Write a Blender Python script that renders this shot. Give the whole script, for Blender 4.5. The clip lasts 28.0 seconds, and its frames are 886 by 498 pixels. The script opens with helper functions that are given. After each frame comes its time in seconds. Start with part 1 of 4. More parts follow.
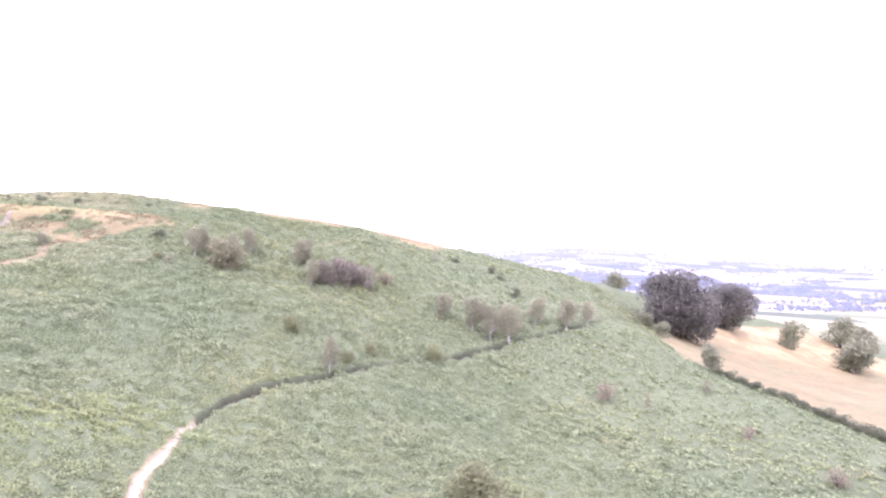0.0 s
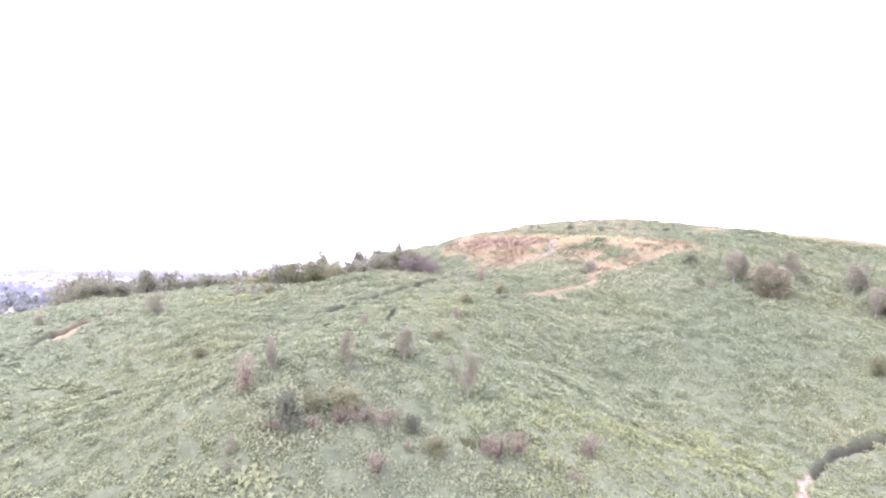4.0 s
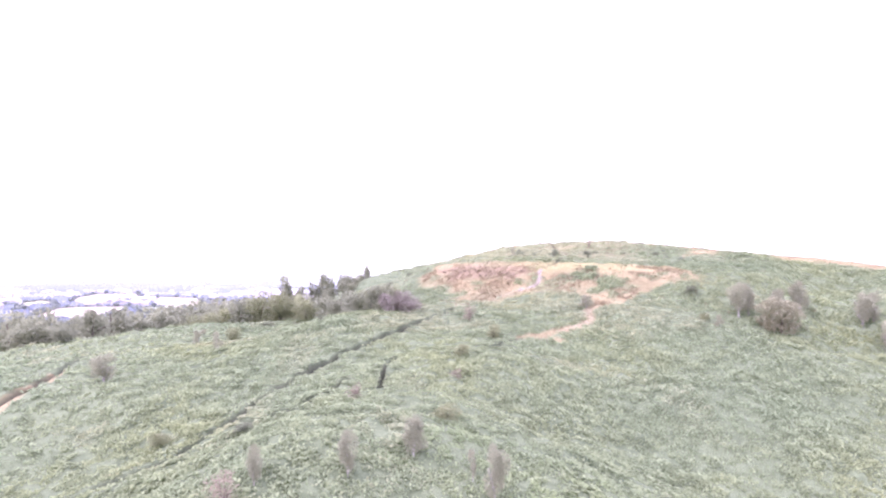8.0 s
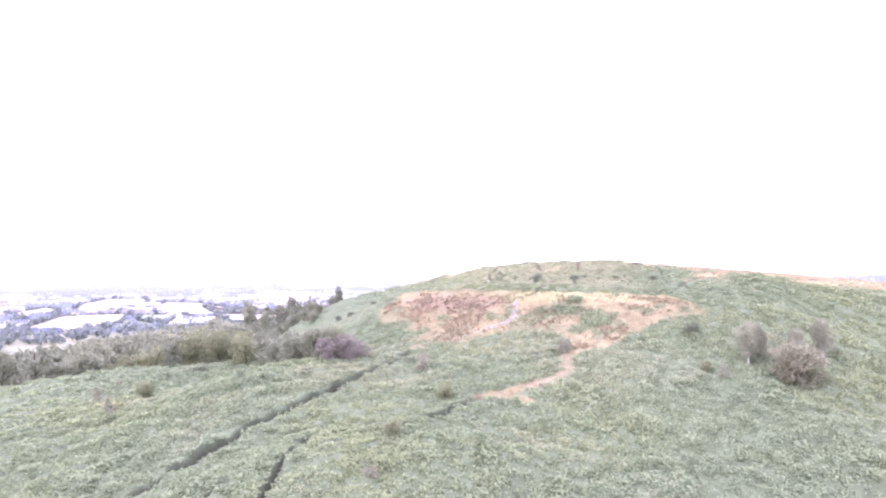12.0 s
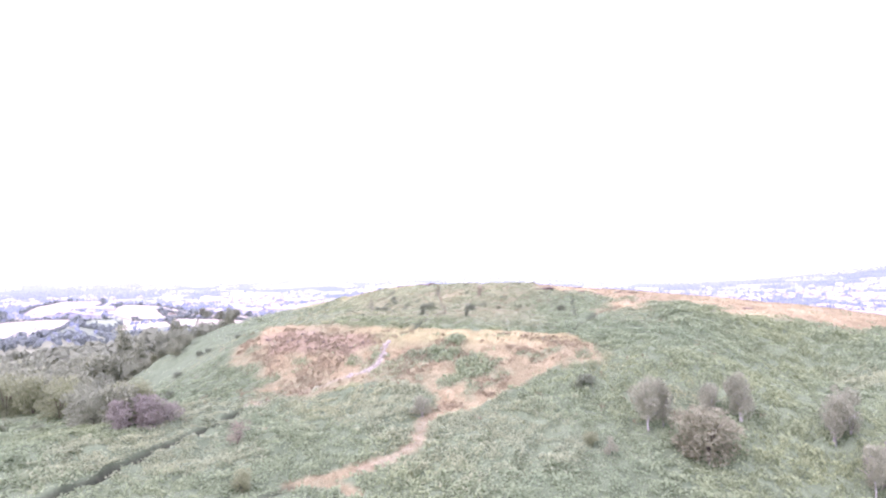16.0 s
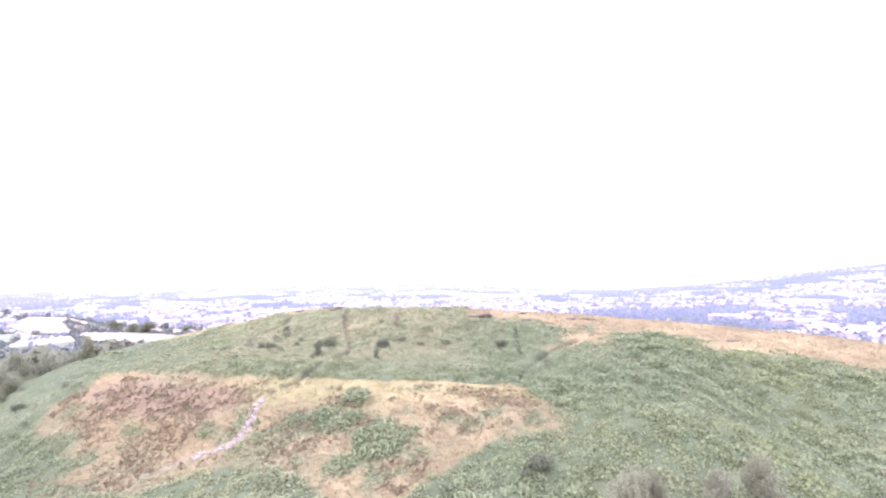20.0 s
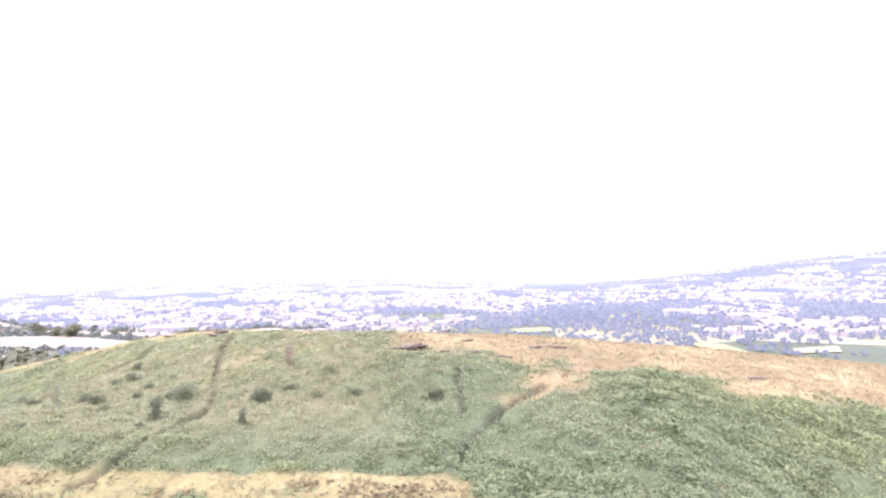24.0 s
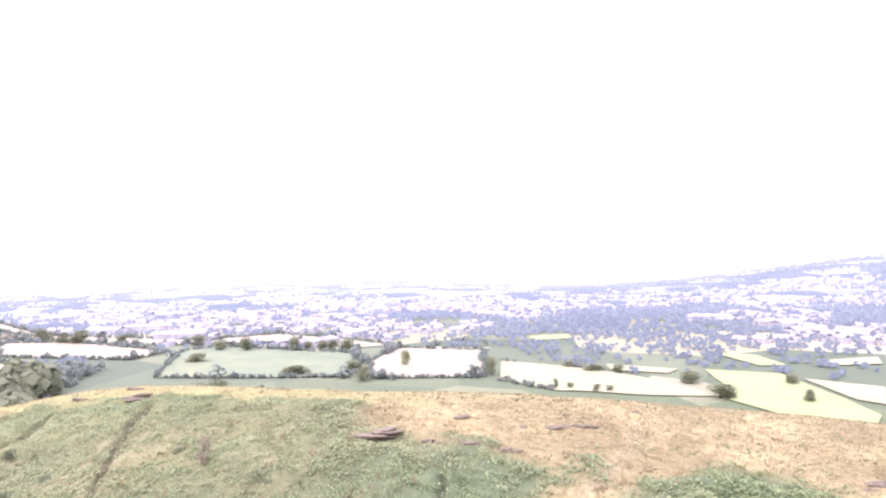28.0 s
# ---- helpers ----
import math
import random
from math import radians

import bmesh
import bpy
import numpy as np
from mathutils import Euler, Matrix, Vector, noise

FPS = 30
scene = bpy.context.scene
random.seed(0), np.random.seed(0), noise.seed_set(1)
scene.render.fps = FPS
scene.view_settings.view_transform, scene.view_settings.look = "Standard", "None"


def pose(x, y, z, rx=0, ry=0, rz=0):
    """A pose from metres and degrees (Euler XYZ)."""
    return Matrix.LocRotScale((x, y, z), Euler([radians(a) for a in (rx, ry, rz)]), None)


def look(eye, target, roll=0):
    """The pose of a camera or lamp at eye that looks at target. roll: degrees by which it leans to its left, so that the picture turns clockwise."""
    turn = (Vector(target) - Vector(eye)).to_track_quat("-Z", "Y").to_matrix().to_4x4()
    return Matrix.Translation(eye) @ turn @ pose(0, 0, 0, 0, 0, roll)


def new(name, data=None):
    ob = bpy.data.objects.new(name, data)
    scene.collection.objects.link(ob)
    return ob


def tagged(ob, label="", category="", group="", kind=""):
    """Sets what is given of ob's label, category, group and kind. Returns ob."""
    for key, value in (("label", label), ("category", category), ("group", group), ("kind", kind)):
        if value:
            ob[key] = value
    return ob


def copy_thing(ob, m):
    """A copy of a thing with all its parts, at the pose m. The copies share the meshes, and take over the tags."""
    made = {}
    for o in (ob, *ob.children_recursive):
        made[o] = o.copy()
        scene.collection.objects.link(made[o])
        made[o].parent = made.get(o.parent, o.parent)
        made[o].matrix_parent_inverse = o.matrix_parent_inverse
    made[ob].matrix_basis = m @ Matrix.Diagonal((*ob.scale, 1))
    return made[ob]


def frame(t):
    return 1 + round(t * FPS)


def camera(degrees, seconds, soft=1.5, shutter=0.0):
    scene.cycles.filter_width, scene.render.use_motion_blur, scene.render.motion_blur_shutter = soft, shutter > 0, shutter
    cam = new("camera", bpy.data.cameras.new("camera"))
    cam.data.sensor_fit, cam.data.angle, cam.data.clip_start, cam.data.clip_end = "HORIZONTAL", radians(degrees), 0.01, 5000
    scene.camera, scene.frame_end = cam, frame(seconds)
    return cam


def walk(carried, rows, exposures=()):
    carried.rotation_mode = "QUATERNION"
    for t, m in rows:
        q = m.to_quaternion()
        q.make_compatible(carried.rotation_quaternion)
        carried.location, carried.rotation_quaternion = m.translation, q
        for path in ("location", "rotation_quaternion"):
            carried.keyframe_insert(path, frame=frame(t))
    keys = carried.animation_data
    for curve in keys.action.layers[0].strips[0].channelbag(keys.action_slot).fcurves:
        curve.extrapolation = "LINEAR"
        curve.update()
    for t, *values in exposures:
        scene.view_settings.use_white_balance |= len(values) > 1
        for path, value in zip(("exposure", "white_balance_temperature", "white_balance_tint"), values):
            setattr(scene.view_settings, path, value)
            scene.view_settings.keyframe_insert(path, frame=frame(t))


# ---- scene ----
cam = camera(64.74, 28.0, soft=2.2)
PATH = [
    (0, (-5.66, -48.23, -13.04), (19.83, -5.22, -12.23), 1.59),
    (0.5, (-7.91, -46.94, -13.14), (16.61, -3.38, -12.12), 1.45),
    (0.9, (-9.45, -45.77, -13.39), (11.52, -0.39, -12.21), 1.38),
    (1, (-9.83, -45.48, -13.46), (9.99, 0.41, -12.23), 1.37),
    (1.1, (-10.28, -45.23, -13.48), (6.93, 1.70, -12.26), 1.38),
    (1.5, (-12.09, -44.25, -13.58), (-2.27, 4.76, -12.37), 1.45),
    (1.9, (-13.34, -43.47, -13.53), (-7.80, 6.21, -12.30), 1.51),
    (2, (-13.66, -43.27, -13.52), (-8.86, 6.48, -12.28), 1.53),
    (2.5, (-15.30, -42.45, -13.29), (-12.75, 7.47, -11.98), 1.40),
    (3, (-16.34, -41.66, -13.12), (-16.02, 8.32, -11.73), 1.35),
    (3.5, (-16.96, -41.42, -12.68), (-20.26, 8.45, -11.33), 1.38),
    (4, (-17.17, -41.33, -12.50), (-20.75, 8.52, -11.12), 1.45),
    (4.5, (-18.04, -40.98, -12.22), (-21.63, 8.87, -10.80), 1.38),
    (6.5, (-21.51, -37.14, -10.02), (-23.61, 12.79, -8.44), 0.81),
    (7, (-21.88, -35.91, -9.34), (-23.22, 14.04, -7.77), 0.63),
    (7.5, (-21.80, -34.50, -8.70), (-22.31, 15.47, -7.15), 0.44),
    (8, (-21.38, -33.41, -8.16), (-21.68, 16.56, -6.55), 0.36),
    (8.5, (-20.78, -31.94, -7.46), (-20.87, 18.04, -5.89), 0.23),
    (9, (-20.18, -30.62, -6.91), (-20.33, 19.36, -5.37), 0.19),
    (9.5, (-19.24, -28.87, -6.41), (-19.86, 21.10, -4.84), 0.10),
    (10, (-18.53, -27.33, -5.99), (-19.59, 22.64, -4.40), 0.09),
    (10.5, (-17.64, -25.40, -5.50), (-19.03, 24.56, -3.94), 0.01),
    (11, (-16.82, -23.65, -4.84), (-18.37, 26.31, -3.40), -0.11),
    (11.5, (-15.82, -21.52, -4.30), (-17.38, 28.43, -2.88), -0.22),
    (13.5, (-9.73, -14.49, -2.29), (-10.62, 35.49, -0.87), -0.50),
    (14, (-8.11, -12.84, -1.78), (-8.87, 37.14, -0.40), -0.57),
    (14.5, (-6.66, -10.42, -1.21), (-6.96, 39.56, 0.07), -0.54),
    (15, (-5.22, -8.64, -0.89), (-5.49, 41.34, 0.39), -0.43),
    (15.5, (-3.65, -6.40, -0.43), (-3.74, 43.58, 0.74), -0.49),
    (16, (-2.37, -4.51, -0.13), (-2.29, 45.48, 1.04), -0.53),
    (16.5, (-1.09, -2.17, -0.05), (-0.75, 47.81, 1.17), -0.33),
    (17, (0.00, 0.00, 0.00), (-0.05, 49.98, 1.31), -0.18),
    (17.5, (0.73, 2.67, 0.13), (0.22, 52.65, 1.52), -0.07),
    (18, (1.07, 5.02, 0.46), (0.05, 54.99, 1.81), -0.07),
    (18.5, (1.01, 7.70, 0.76), (-0.53, 57.65, 2.14), -0.01),
    (19, (0.88, 10.04, 0.95), (-1.11, 59.98, 2.39), -0.07),
    (19.5, (0.83, 12.79, 1.32), (-1.06, 62.73, 2.71), -0.30),
    (20, (0.54, 15.23, 1.32), (5.20, 64.99, 2.88), -0.63),
    (20.5, (0.53, 17.88, 1.70), (8.28, 67.26, 3.01), -0.80),
    (21, (0.78, 20.14, 1.77), (8.36, 69.55, 3.05), -0.85),
    (21.5, (1.21, 22.94, 1.68), (8.83, 72.33, 3.08), -1.10),
    (23.5, (4.36, 32.49, 2.23), (12.48, 81.81, 3.37), -1.07),
    (24, (5.24, 34.72, 2.59), (13.15, 84.08, 3.69), -0.99),
    (24.5, (6.14, 37.22, 3.03), (13.77, 86.62, 4.12), -1.02),
    (25, (6.77, 39.21, 3.31), (14.16, 88.65, 4.41), -1.05),
    (25.5, (7.32, 41.38, 3.70), (14.43, 90.86, 4.81), -1.00),
    (26, (7.70, 43.11, 4.07), (14.56, 92.62, 5.24), -1.05),
    (26.5, (8.01, 44.86, 4.49), (14.73, 94.40, 5.69), -1.02),
    (27, (8.24, 46.39, 4.75), (14.76, 95.95, 5.97), -0.98),
    (27.5, (8.64, 48.04, 4.99), (15.16, 97.60, 6.15), -1.01),
    (28, (9.33, 48.61, 5.25), (15.99, 98.15, 6.36), -1.10),
]
EXPOSE = [(0, 2.25, 6000, 41), (8, 2.33, 5800, 45.5), (11, 2.31, 5730, 45), (17, 2.11, 5720, 40), (21, 2.03, 6020, 33), (28, 1.99, 6300, 27)]
walk(cam, [(t, look(eye, target, roll)) for t, eye, target, roll in PATH], EXPOSE)

# ---- daylight: a bright, hazy sky with a soft sun ----
SUN_UP, SUN_TURN = 52, 235
world = bpy.data.worlds.new("sky")
scene.world = world
world.use_nodes = True
wn = world.node_tree
sky = wn.nodes.new("ShaderNodeTexSky")
sky.sky_type = "NISHITA"
sky.sun_disc = False
sky.sun_elevation, sky.sun_rotation = radians(SUN_UP), radians(SUN_TURN)
sky.air_density, sky.dust_density, sky.ozone_density = 1.0, 1.5, 1.0
veil = wn.nodes.new("ShaderNodeMix")  # thin white cloud over the whole sky
veil.data_type = "RGBA"
veil.inputs[0].default_value = 0.7
veil.inputs[7].default_value = (7.0, 7.0, 7.2, 1)
wn.links.new(sky.outputs[0], veil.inputs[6])
wn.links.new(veil.outputs[2], wn.nodes["Background"].inputs[0])
wn.nodes["Background"].inputs[1].default_value = 0.15
sun = new("sun", bpy.data.lights.new("sun", "SUN"))
sun.data.energy, sun.data.angle, sun.data.color = 0.8, radians(30), (1.0, 0.95, 0.88)
a, e = radians(SUN_TURN), radians(SUN_UP)
sun.matrix_world = look((0, 0, 0), (-math.sin(a) * math.cos(e), -math.cos(a) * math.cos(e), -math.sin(e)))


# ---- materials ----
def ramp(nt, fac, stops):
    n = nt.nodes.new("ShaderNodeValToRGB")
    while len(n.color_ramp.elements) < len(stops):
        n.color_ramp.elements.new(0.5)
    for el, (at, c) in zip(n.color_ramp.elements, stops):
        el.position, el.color = at, (*c, 1)
    nt.links.new(fac, n.inputs[0])
    return n.outputs[0]


def noise_out(nt, scale, detail=4, rough=0.6, vec=None, stretch=None):
    n = nt.nodes.new("ShaderNodeTexNoise")
    n.inputs["Scale"].default_value, n.inputs["Detail"].default_value = scale, detail
    n.inputs["Roughness"].default_value = rough
    if vec is not None:
        if stretch:
            m = nt.nodes.new("ShaderNodeMapping")
            m.inputs["Scale"].default_value = stretch
            nt.links.new(vec, m.inputs[0])
            vec = m.outputs[0]
        nt.links.new(vec, n.inputs["Vector"])
    return n.outputs[0]


def blend(nt, fac, c1, c2, mode="MIX"):
    n = nt.nodes.new("ShaderNodeMix")
    n.data_type, n.blend_type = "RGBA", mode
    for sock, v in ((n.inputs[0], fac), (n.inputs[6], c1), (n.inputs[7], c2)):
        if isinstance(v, (int, float)):
            sock.default_value = v
        elif isinstance(v, tuple):
            sock.default_value = (*v, 1)
        else:
            nt.links.new(v, sock)
    return n.outputs[2]


def calc(nt, op, x, y=0.0):
    n = nt.nodes.new("ShaderNodeMath")
    n.operation = op
    for sock, v in zip(n.inputs, (x, y)):
        if isinstance(v, (int, float)):
            sock.default_value = v
        else:
            nt.links.new(v, sock)
    return n.outputs[0]


def base_material(name, rough=0.9, spec=0.2):
    m = bpy.data.materials.new(name)
    m.use_nodes = True
    b = m.node_tree.nodes["Principled BSDF"]
    b.inputs["Roughness"].default_value = rough
    b.inputs["Specular IOR Level"].default_value = spec
    return m, m.node_tree, b


def where(nt):
    return nt.nodes.new("ShaderNodeNewGeometry").outputs["Position"]


def foliage(name, stops, patches=False, leafy=True, rough=0.85):
    """Leaves that vary clump by clump and plant by plant."""
    m, nt, b = base_material(name, rough, 0.15)
    g = nt.nodes.new("ShaderNodeNewGeometry")
    o = nt.nodes.new("ShaderNodeObjectInfo")
    f = calc(nt, "ADD", calc(nt, "MULTIPLY", g.outputs["Random Per Island"], 0.5), calc(nt, "MULTIPLY", o.outputs["Random"], 0.5))
    n = noise_out(nt, 0.7, 4, vec=g.outputs["Position"])
    f = calc(nt, "ADD", calc(nt, "MULTIPLY", f, 0.6), calc(nt, "MULTIPLY", n, 0.4))
    c = ramp(nt, f, stops)
    if patches:
        big = ramp(nt, noise_out(nt, 0.055, 4, 0.6, g.outputs["Position"]), [(0.35, (0.94, 0.97, 1.0)), (0.5, (1.0, 1.0, 1.0)), (0.65, (1.07, 1.03, 0.95))])
        c = blend(nt, 1.0, c, big, "MULTIPLY")
    nt.links.new(c, b.inputs["Base Color"])
    if leafy:
        b.inputs["Transmission Weight"].default_value = 0.0
        t = nt.nodes.new("ShaderNodeBsdfTranslucent")
        mix = nt.nodes.new("ShaderNodeMixShader")
        mix.inputs[0].default_value = 0.45
        nt.links.new(c, t.inputs[0])
        out = nt.nodes["Material Output"]
        nt.links.new(b.outputs[0], mix.inputs[1])
        nt.links.new(t.outputs[0], mix.inputs[2])
        nt.links.new(mix.outputs[0], out.inputs[0])
    return m


M_BRACKEN = foliage("bracken_fronds", [(0.25, (0.175, 0.21, 0.12)), (0.5, (0.265, 0.31, 0.176)), (0.75, (0.365, 0.405, 0.235))], True)
M_BIRCH = foliage("birch_leaves", [(0.0, (0.19, 0.192, 0.132)), (0.6, (0.302, 0.302, 0.206)), (1.0, (0.415, 0.41, 0.28))])
M_PALE = foliage("willow_leaves", [(0.0, (0.16, 0.172, 0.098)), (0.6, (0.255, 0.268, 0.15)), (1.0, (0.35, 0.36, 0.21))])
M_GORSE = foliage("gorse_leaves", [(0.0, (0.115, 0.13, 0.09)), (0.6, (0.178, 0.196, 0.13)), (1.0, (0.245, 0.26, 0.165))])
M_BROWN = foliage("dead_fronds", [(0.0, (0.20, 0.168, 0.128)), (0.6, (0.282, 0.24, 0.178)), (1.0, (0.355, 0.31, 0.22))])
M_OAK = foliage("oak_leaves", [(0.0, (0.115, 0.112, 0.10)), (0.6, (0.165, 0.162, 0.14)), (1.0, (0.23, 0.225, 0.175))])
M_WOOD = foliage("wood_leaves", [(0.0, (0.158, 0.168, 0.122)), (0.6, (0.245, 0.256, 0.17)), (1.0, (0.35, 0.352, 0.215))])

M_HEATH = foliage("heath_leaves", [(0.0, (0.155, 0.17, 0.11)), (0.6, (0.225, 0.245, 0.158)), (1.0, (0.30, 0.312, 0.2))])
M_RUSSET = foliage("russet_willow_leaves", [(0.0, (0.21, 0.2, 0.132)), (0.6, (0.31, 0.298, 0.195)), (1.0, (0.415, 0.395, 0.26))])
M_PURPLE = foliage("purple_shrub_leaves", [(0.0, (0.19, 0.166, 0.142)), (0.6, (0.265, 0.236, 0.198)), (1.0, (0.335, 0.307, 0.245))])
M_LIME = foliage("pale_bracken_fronds", [(0.0, (0.20, 0.245, 0.132)), (0.42, (0.26, 0.31, 0.165)), (1.0, (0.31, 0.35, 0.19))], True)
M_DULL = foliage("dull_bracken_fronds", [(0.0, (0.202, 0.227, 0.134)), (0.42, (0.27, 0.298, 0.176)), (0.65, (0.307, 0.331, 0.198)), (1.0, (0.352, 0.36, 0.222))], True)
# valley hedges: air haze mixed into the leaf colour, bluer and greyer
M_HEDGE = foliage("hazy_valley_leaves", [(0.0, (0.15, 0.172, 0.175)), (0.5, (0.192, 0.215, 0.205)), (1.0, (0.245, 0.265, 0.23))])
M_DEAD = foliage("dead_frond_blades", [(0.0, (0.17, 0.135, 0.085)), (0.5, (0.255, 0.208, 0.13)), (1.0, (0.33, 0.28, 0.18))])
M_STRAW = foliage("straw_blades", [(0.0, (0.215, 0.176, 0.103)), (0.5, (0.302, 0.252, 0.152)), (1.0, (0.40, 0.342, 0.215))])


def simple(name, stops, scale, rough=0.9, bump=0.0, stretch=None):
    m, nt, b = base_material(name, rough)
    p = where(nt)
    n1, n2 = noise_out(nt, scale, 5, vec=p, stretch=stretch), noise_out(nt, scale * 0.11, 3, vec=p)
    f = calc(nt, "ADD", calc(nt, "MULTIPLY", n1, 0.6), calc(nt, "MULTIPLY", n2, 0.4))
    nt.links.new(ramp(nt, f, stops), b.inputs["Base Color"])
    if bump:
        bn = nt.nodes.new("ShaderNodeBump")
        bn.inputs["Strength"].default_value, bn.inputs["Distance"].default_value = 0.6, bump
        nt.links.new(n1, bn.inputs["Height"])
        nt.links.new(bn.outputs[0], b.inputs["Normal"])
    return m


M_BARK = simple("bark", [(0.3, (0.06, 0.05, 0.04)), (0.7, (0.15, 0.12, 0.10))], 6, bump=0.02)
M_STEM = simple("birch_stem", [(0.35, (0.16, 0.14, 0.12)), (0.6, (0.5, 0.47, 0.43))], 5, bump=0.01)
M_ROCK = simple("sandstone", [(0.3, (0.075, 0.058, 0.046)), (0.5, (0.135, 0.105, 0.083)), (0.7, (0.22, 0.175, 0.138))], 2.5, bump=0.08, stretch=(1, 1, 4))

M_STONE = simple("pale_stone", [(0.3, (0.22, 0.19, 0.16)), (0.7, (0.36, 0.32, 0.28))], 4, bump=0.03)
M_WHEATFIELD = simple("stubble", [(0.3, (0.25, 0.215, 0.165)), (0.7, (0.33, 0.29, 0.228))], 0.15)
M_HAY = simple("hay", [(0.3, (0.245, 0.23, 0.15)), (0.7, (0.325, 0.305, 0.205))], 0.15)
M_MEADOW = simple("meadow_grass", [(0.3, (0.22, 0.25, 0.12)), (0.7, (0.295, 0.32, 0.165))], 0.12)
M_PASTURE = simple("pasture_grass", [(0.3, (0.13, 0.155, 0.115)), (0.5, (0.165, 0.19, 0.13)), (0.62, (0.20, 0.21, 0.135)), (0.72, (0.27, 0.235, 0.16))], 0.1)


def backdrop_material(name, stops, glow, scale, patch):
    """Distance: air haze put in as emission, pale and bluish, whiter the farther off it lies."""
    m, nt, b = base_material(name, 1.0, 0.0)
    p = where(nt)
    mp = nt.nodes.new("ShaderNodeMapping")
    mp.inputs["Scale"].default_value = (1.0, 0.55, 0.0)
    nt.links.new(p, mp.inputs[0])
    if patch:
        v = nt.nodes.new("ShaderNodeTexVoronoi")
        v.inputs["Scale"].default_value = scale
        nt.links.new(mp.outputs[0], v.inputs["Vector"])
        sep = nt.nodes.new("ShaderNodeSeparateColor")
        nt.links.new(v.outputs["Color"], sep.inputs[0])
        f = sep.outputs[0]
    else:
        f = noise_out(nt, scale, 3, vec=mp.outputs[0])
    nt.links.new(ramp(nt, f, stops), b.inputs["Base Color"])
    # haze as glow: emission colour follows the distance from the origin
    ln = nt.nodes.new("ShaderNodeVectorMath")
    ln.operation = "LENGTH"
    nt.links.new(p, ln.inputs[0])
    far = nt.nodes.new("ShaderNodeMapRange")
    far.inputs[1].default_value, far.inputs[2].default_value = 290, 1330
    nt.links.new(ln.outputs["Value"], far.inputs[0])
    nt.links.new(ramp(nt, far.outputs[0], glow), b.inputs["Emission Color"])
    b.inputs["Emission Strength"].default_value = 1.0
    return m


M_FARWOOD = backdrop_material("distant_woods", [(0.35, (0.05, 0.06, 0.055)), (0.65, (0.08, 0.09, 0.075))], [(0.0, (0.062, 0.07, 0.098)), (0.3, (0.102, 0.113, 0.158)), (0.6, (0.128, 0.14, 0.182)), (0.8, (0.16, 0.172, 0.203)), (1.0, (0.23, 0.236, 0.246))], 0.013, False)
# haze glow for the town's walls and roofs, by distance
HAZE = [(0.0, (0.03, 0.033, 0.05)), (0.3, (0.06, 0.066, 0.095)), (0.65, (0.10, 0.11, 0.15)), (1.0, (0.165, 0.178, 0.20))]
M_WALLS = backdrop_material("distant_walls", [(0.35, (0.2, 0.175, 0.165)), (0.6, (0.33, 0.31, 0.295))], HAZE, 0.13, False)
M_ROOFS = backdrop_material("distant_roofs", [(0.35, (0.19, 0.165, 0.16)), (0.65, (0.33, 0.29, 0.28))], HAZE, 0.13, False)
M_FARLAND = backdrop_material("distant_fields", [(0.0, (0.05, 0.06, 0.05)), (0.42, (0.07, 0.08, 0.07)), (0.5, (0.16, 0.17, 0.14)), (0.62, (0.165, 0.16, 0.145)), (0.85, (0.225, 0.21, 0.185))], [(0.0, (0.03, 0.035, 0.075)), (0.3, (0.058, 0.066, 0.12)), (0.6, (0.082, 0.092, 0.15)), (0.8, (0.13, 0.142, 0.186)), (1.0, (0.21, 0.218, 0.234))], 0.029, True)


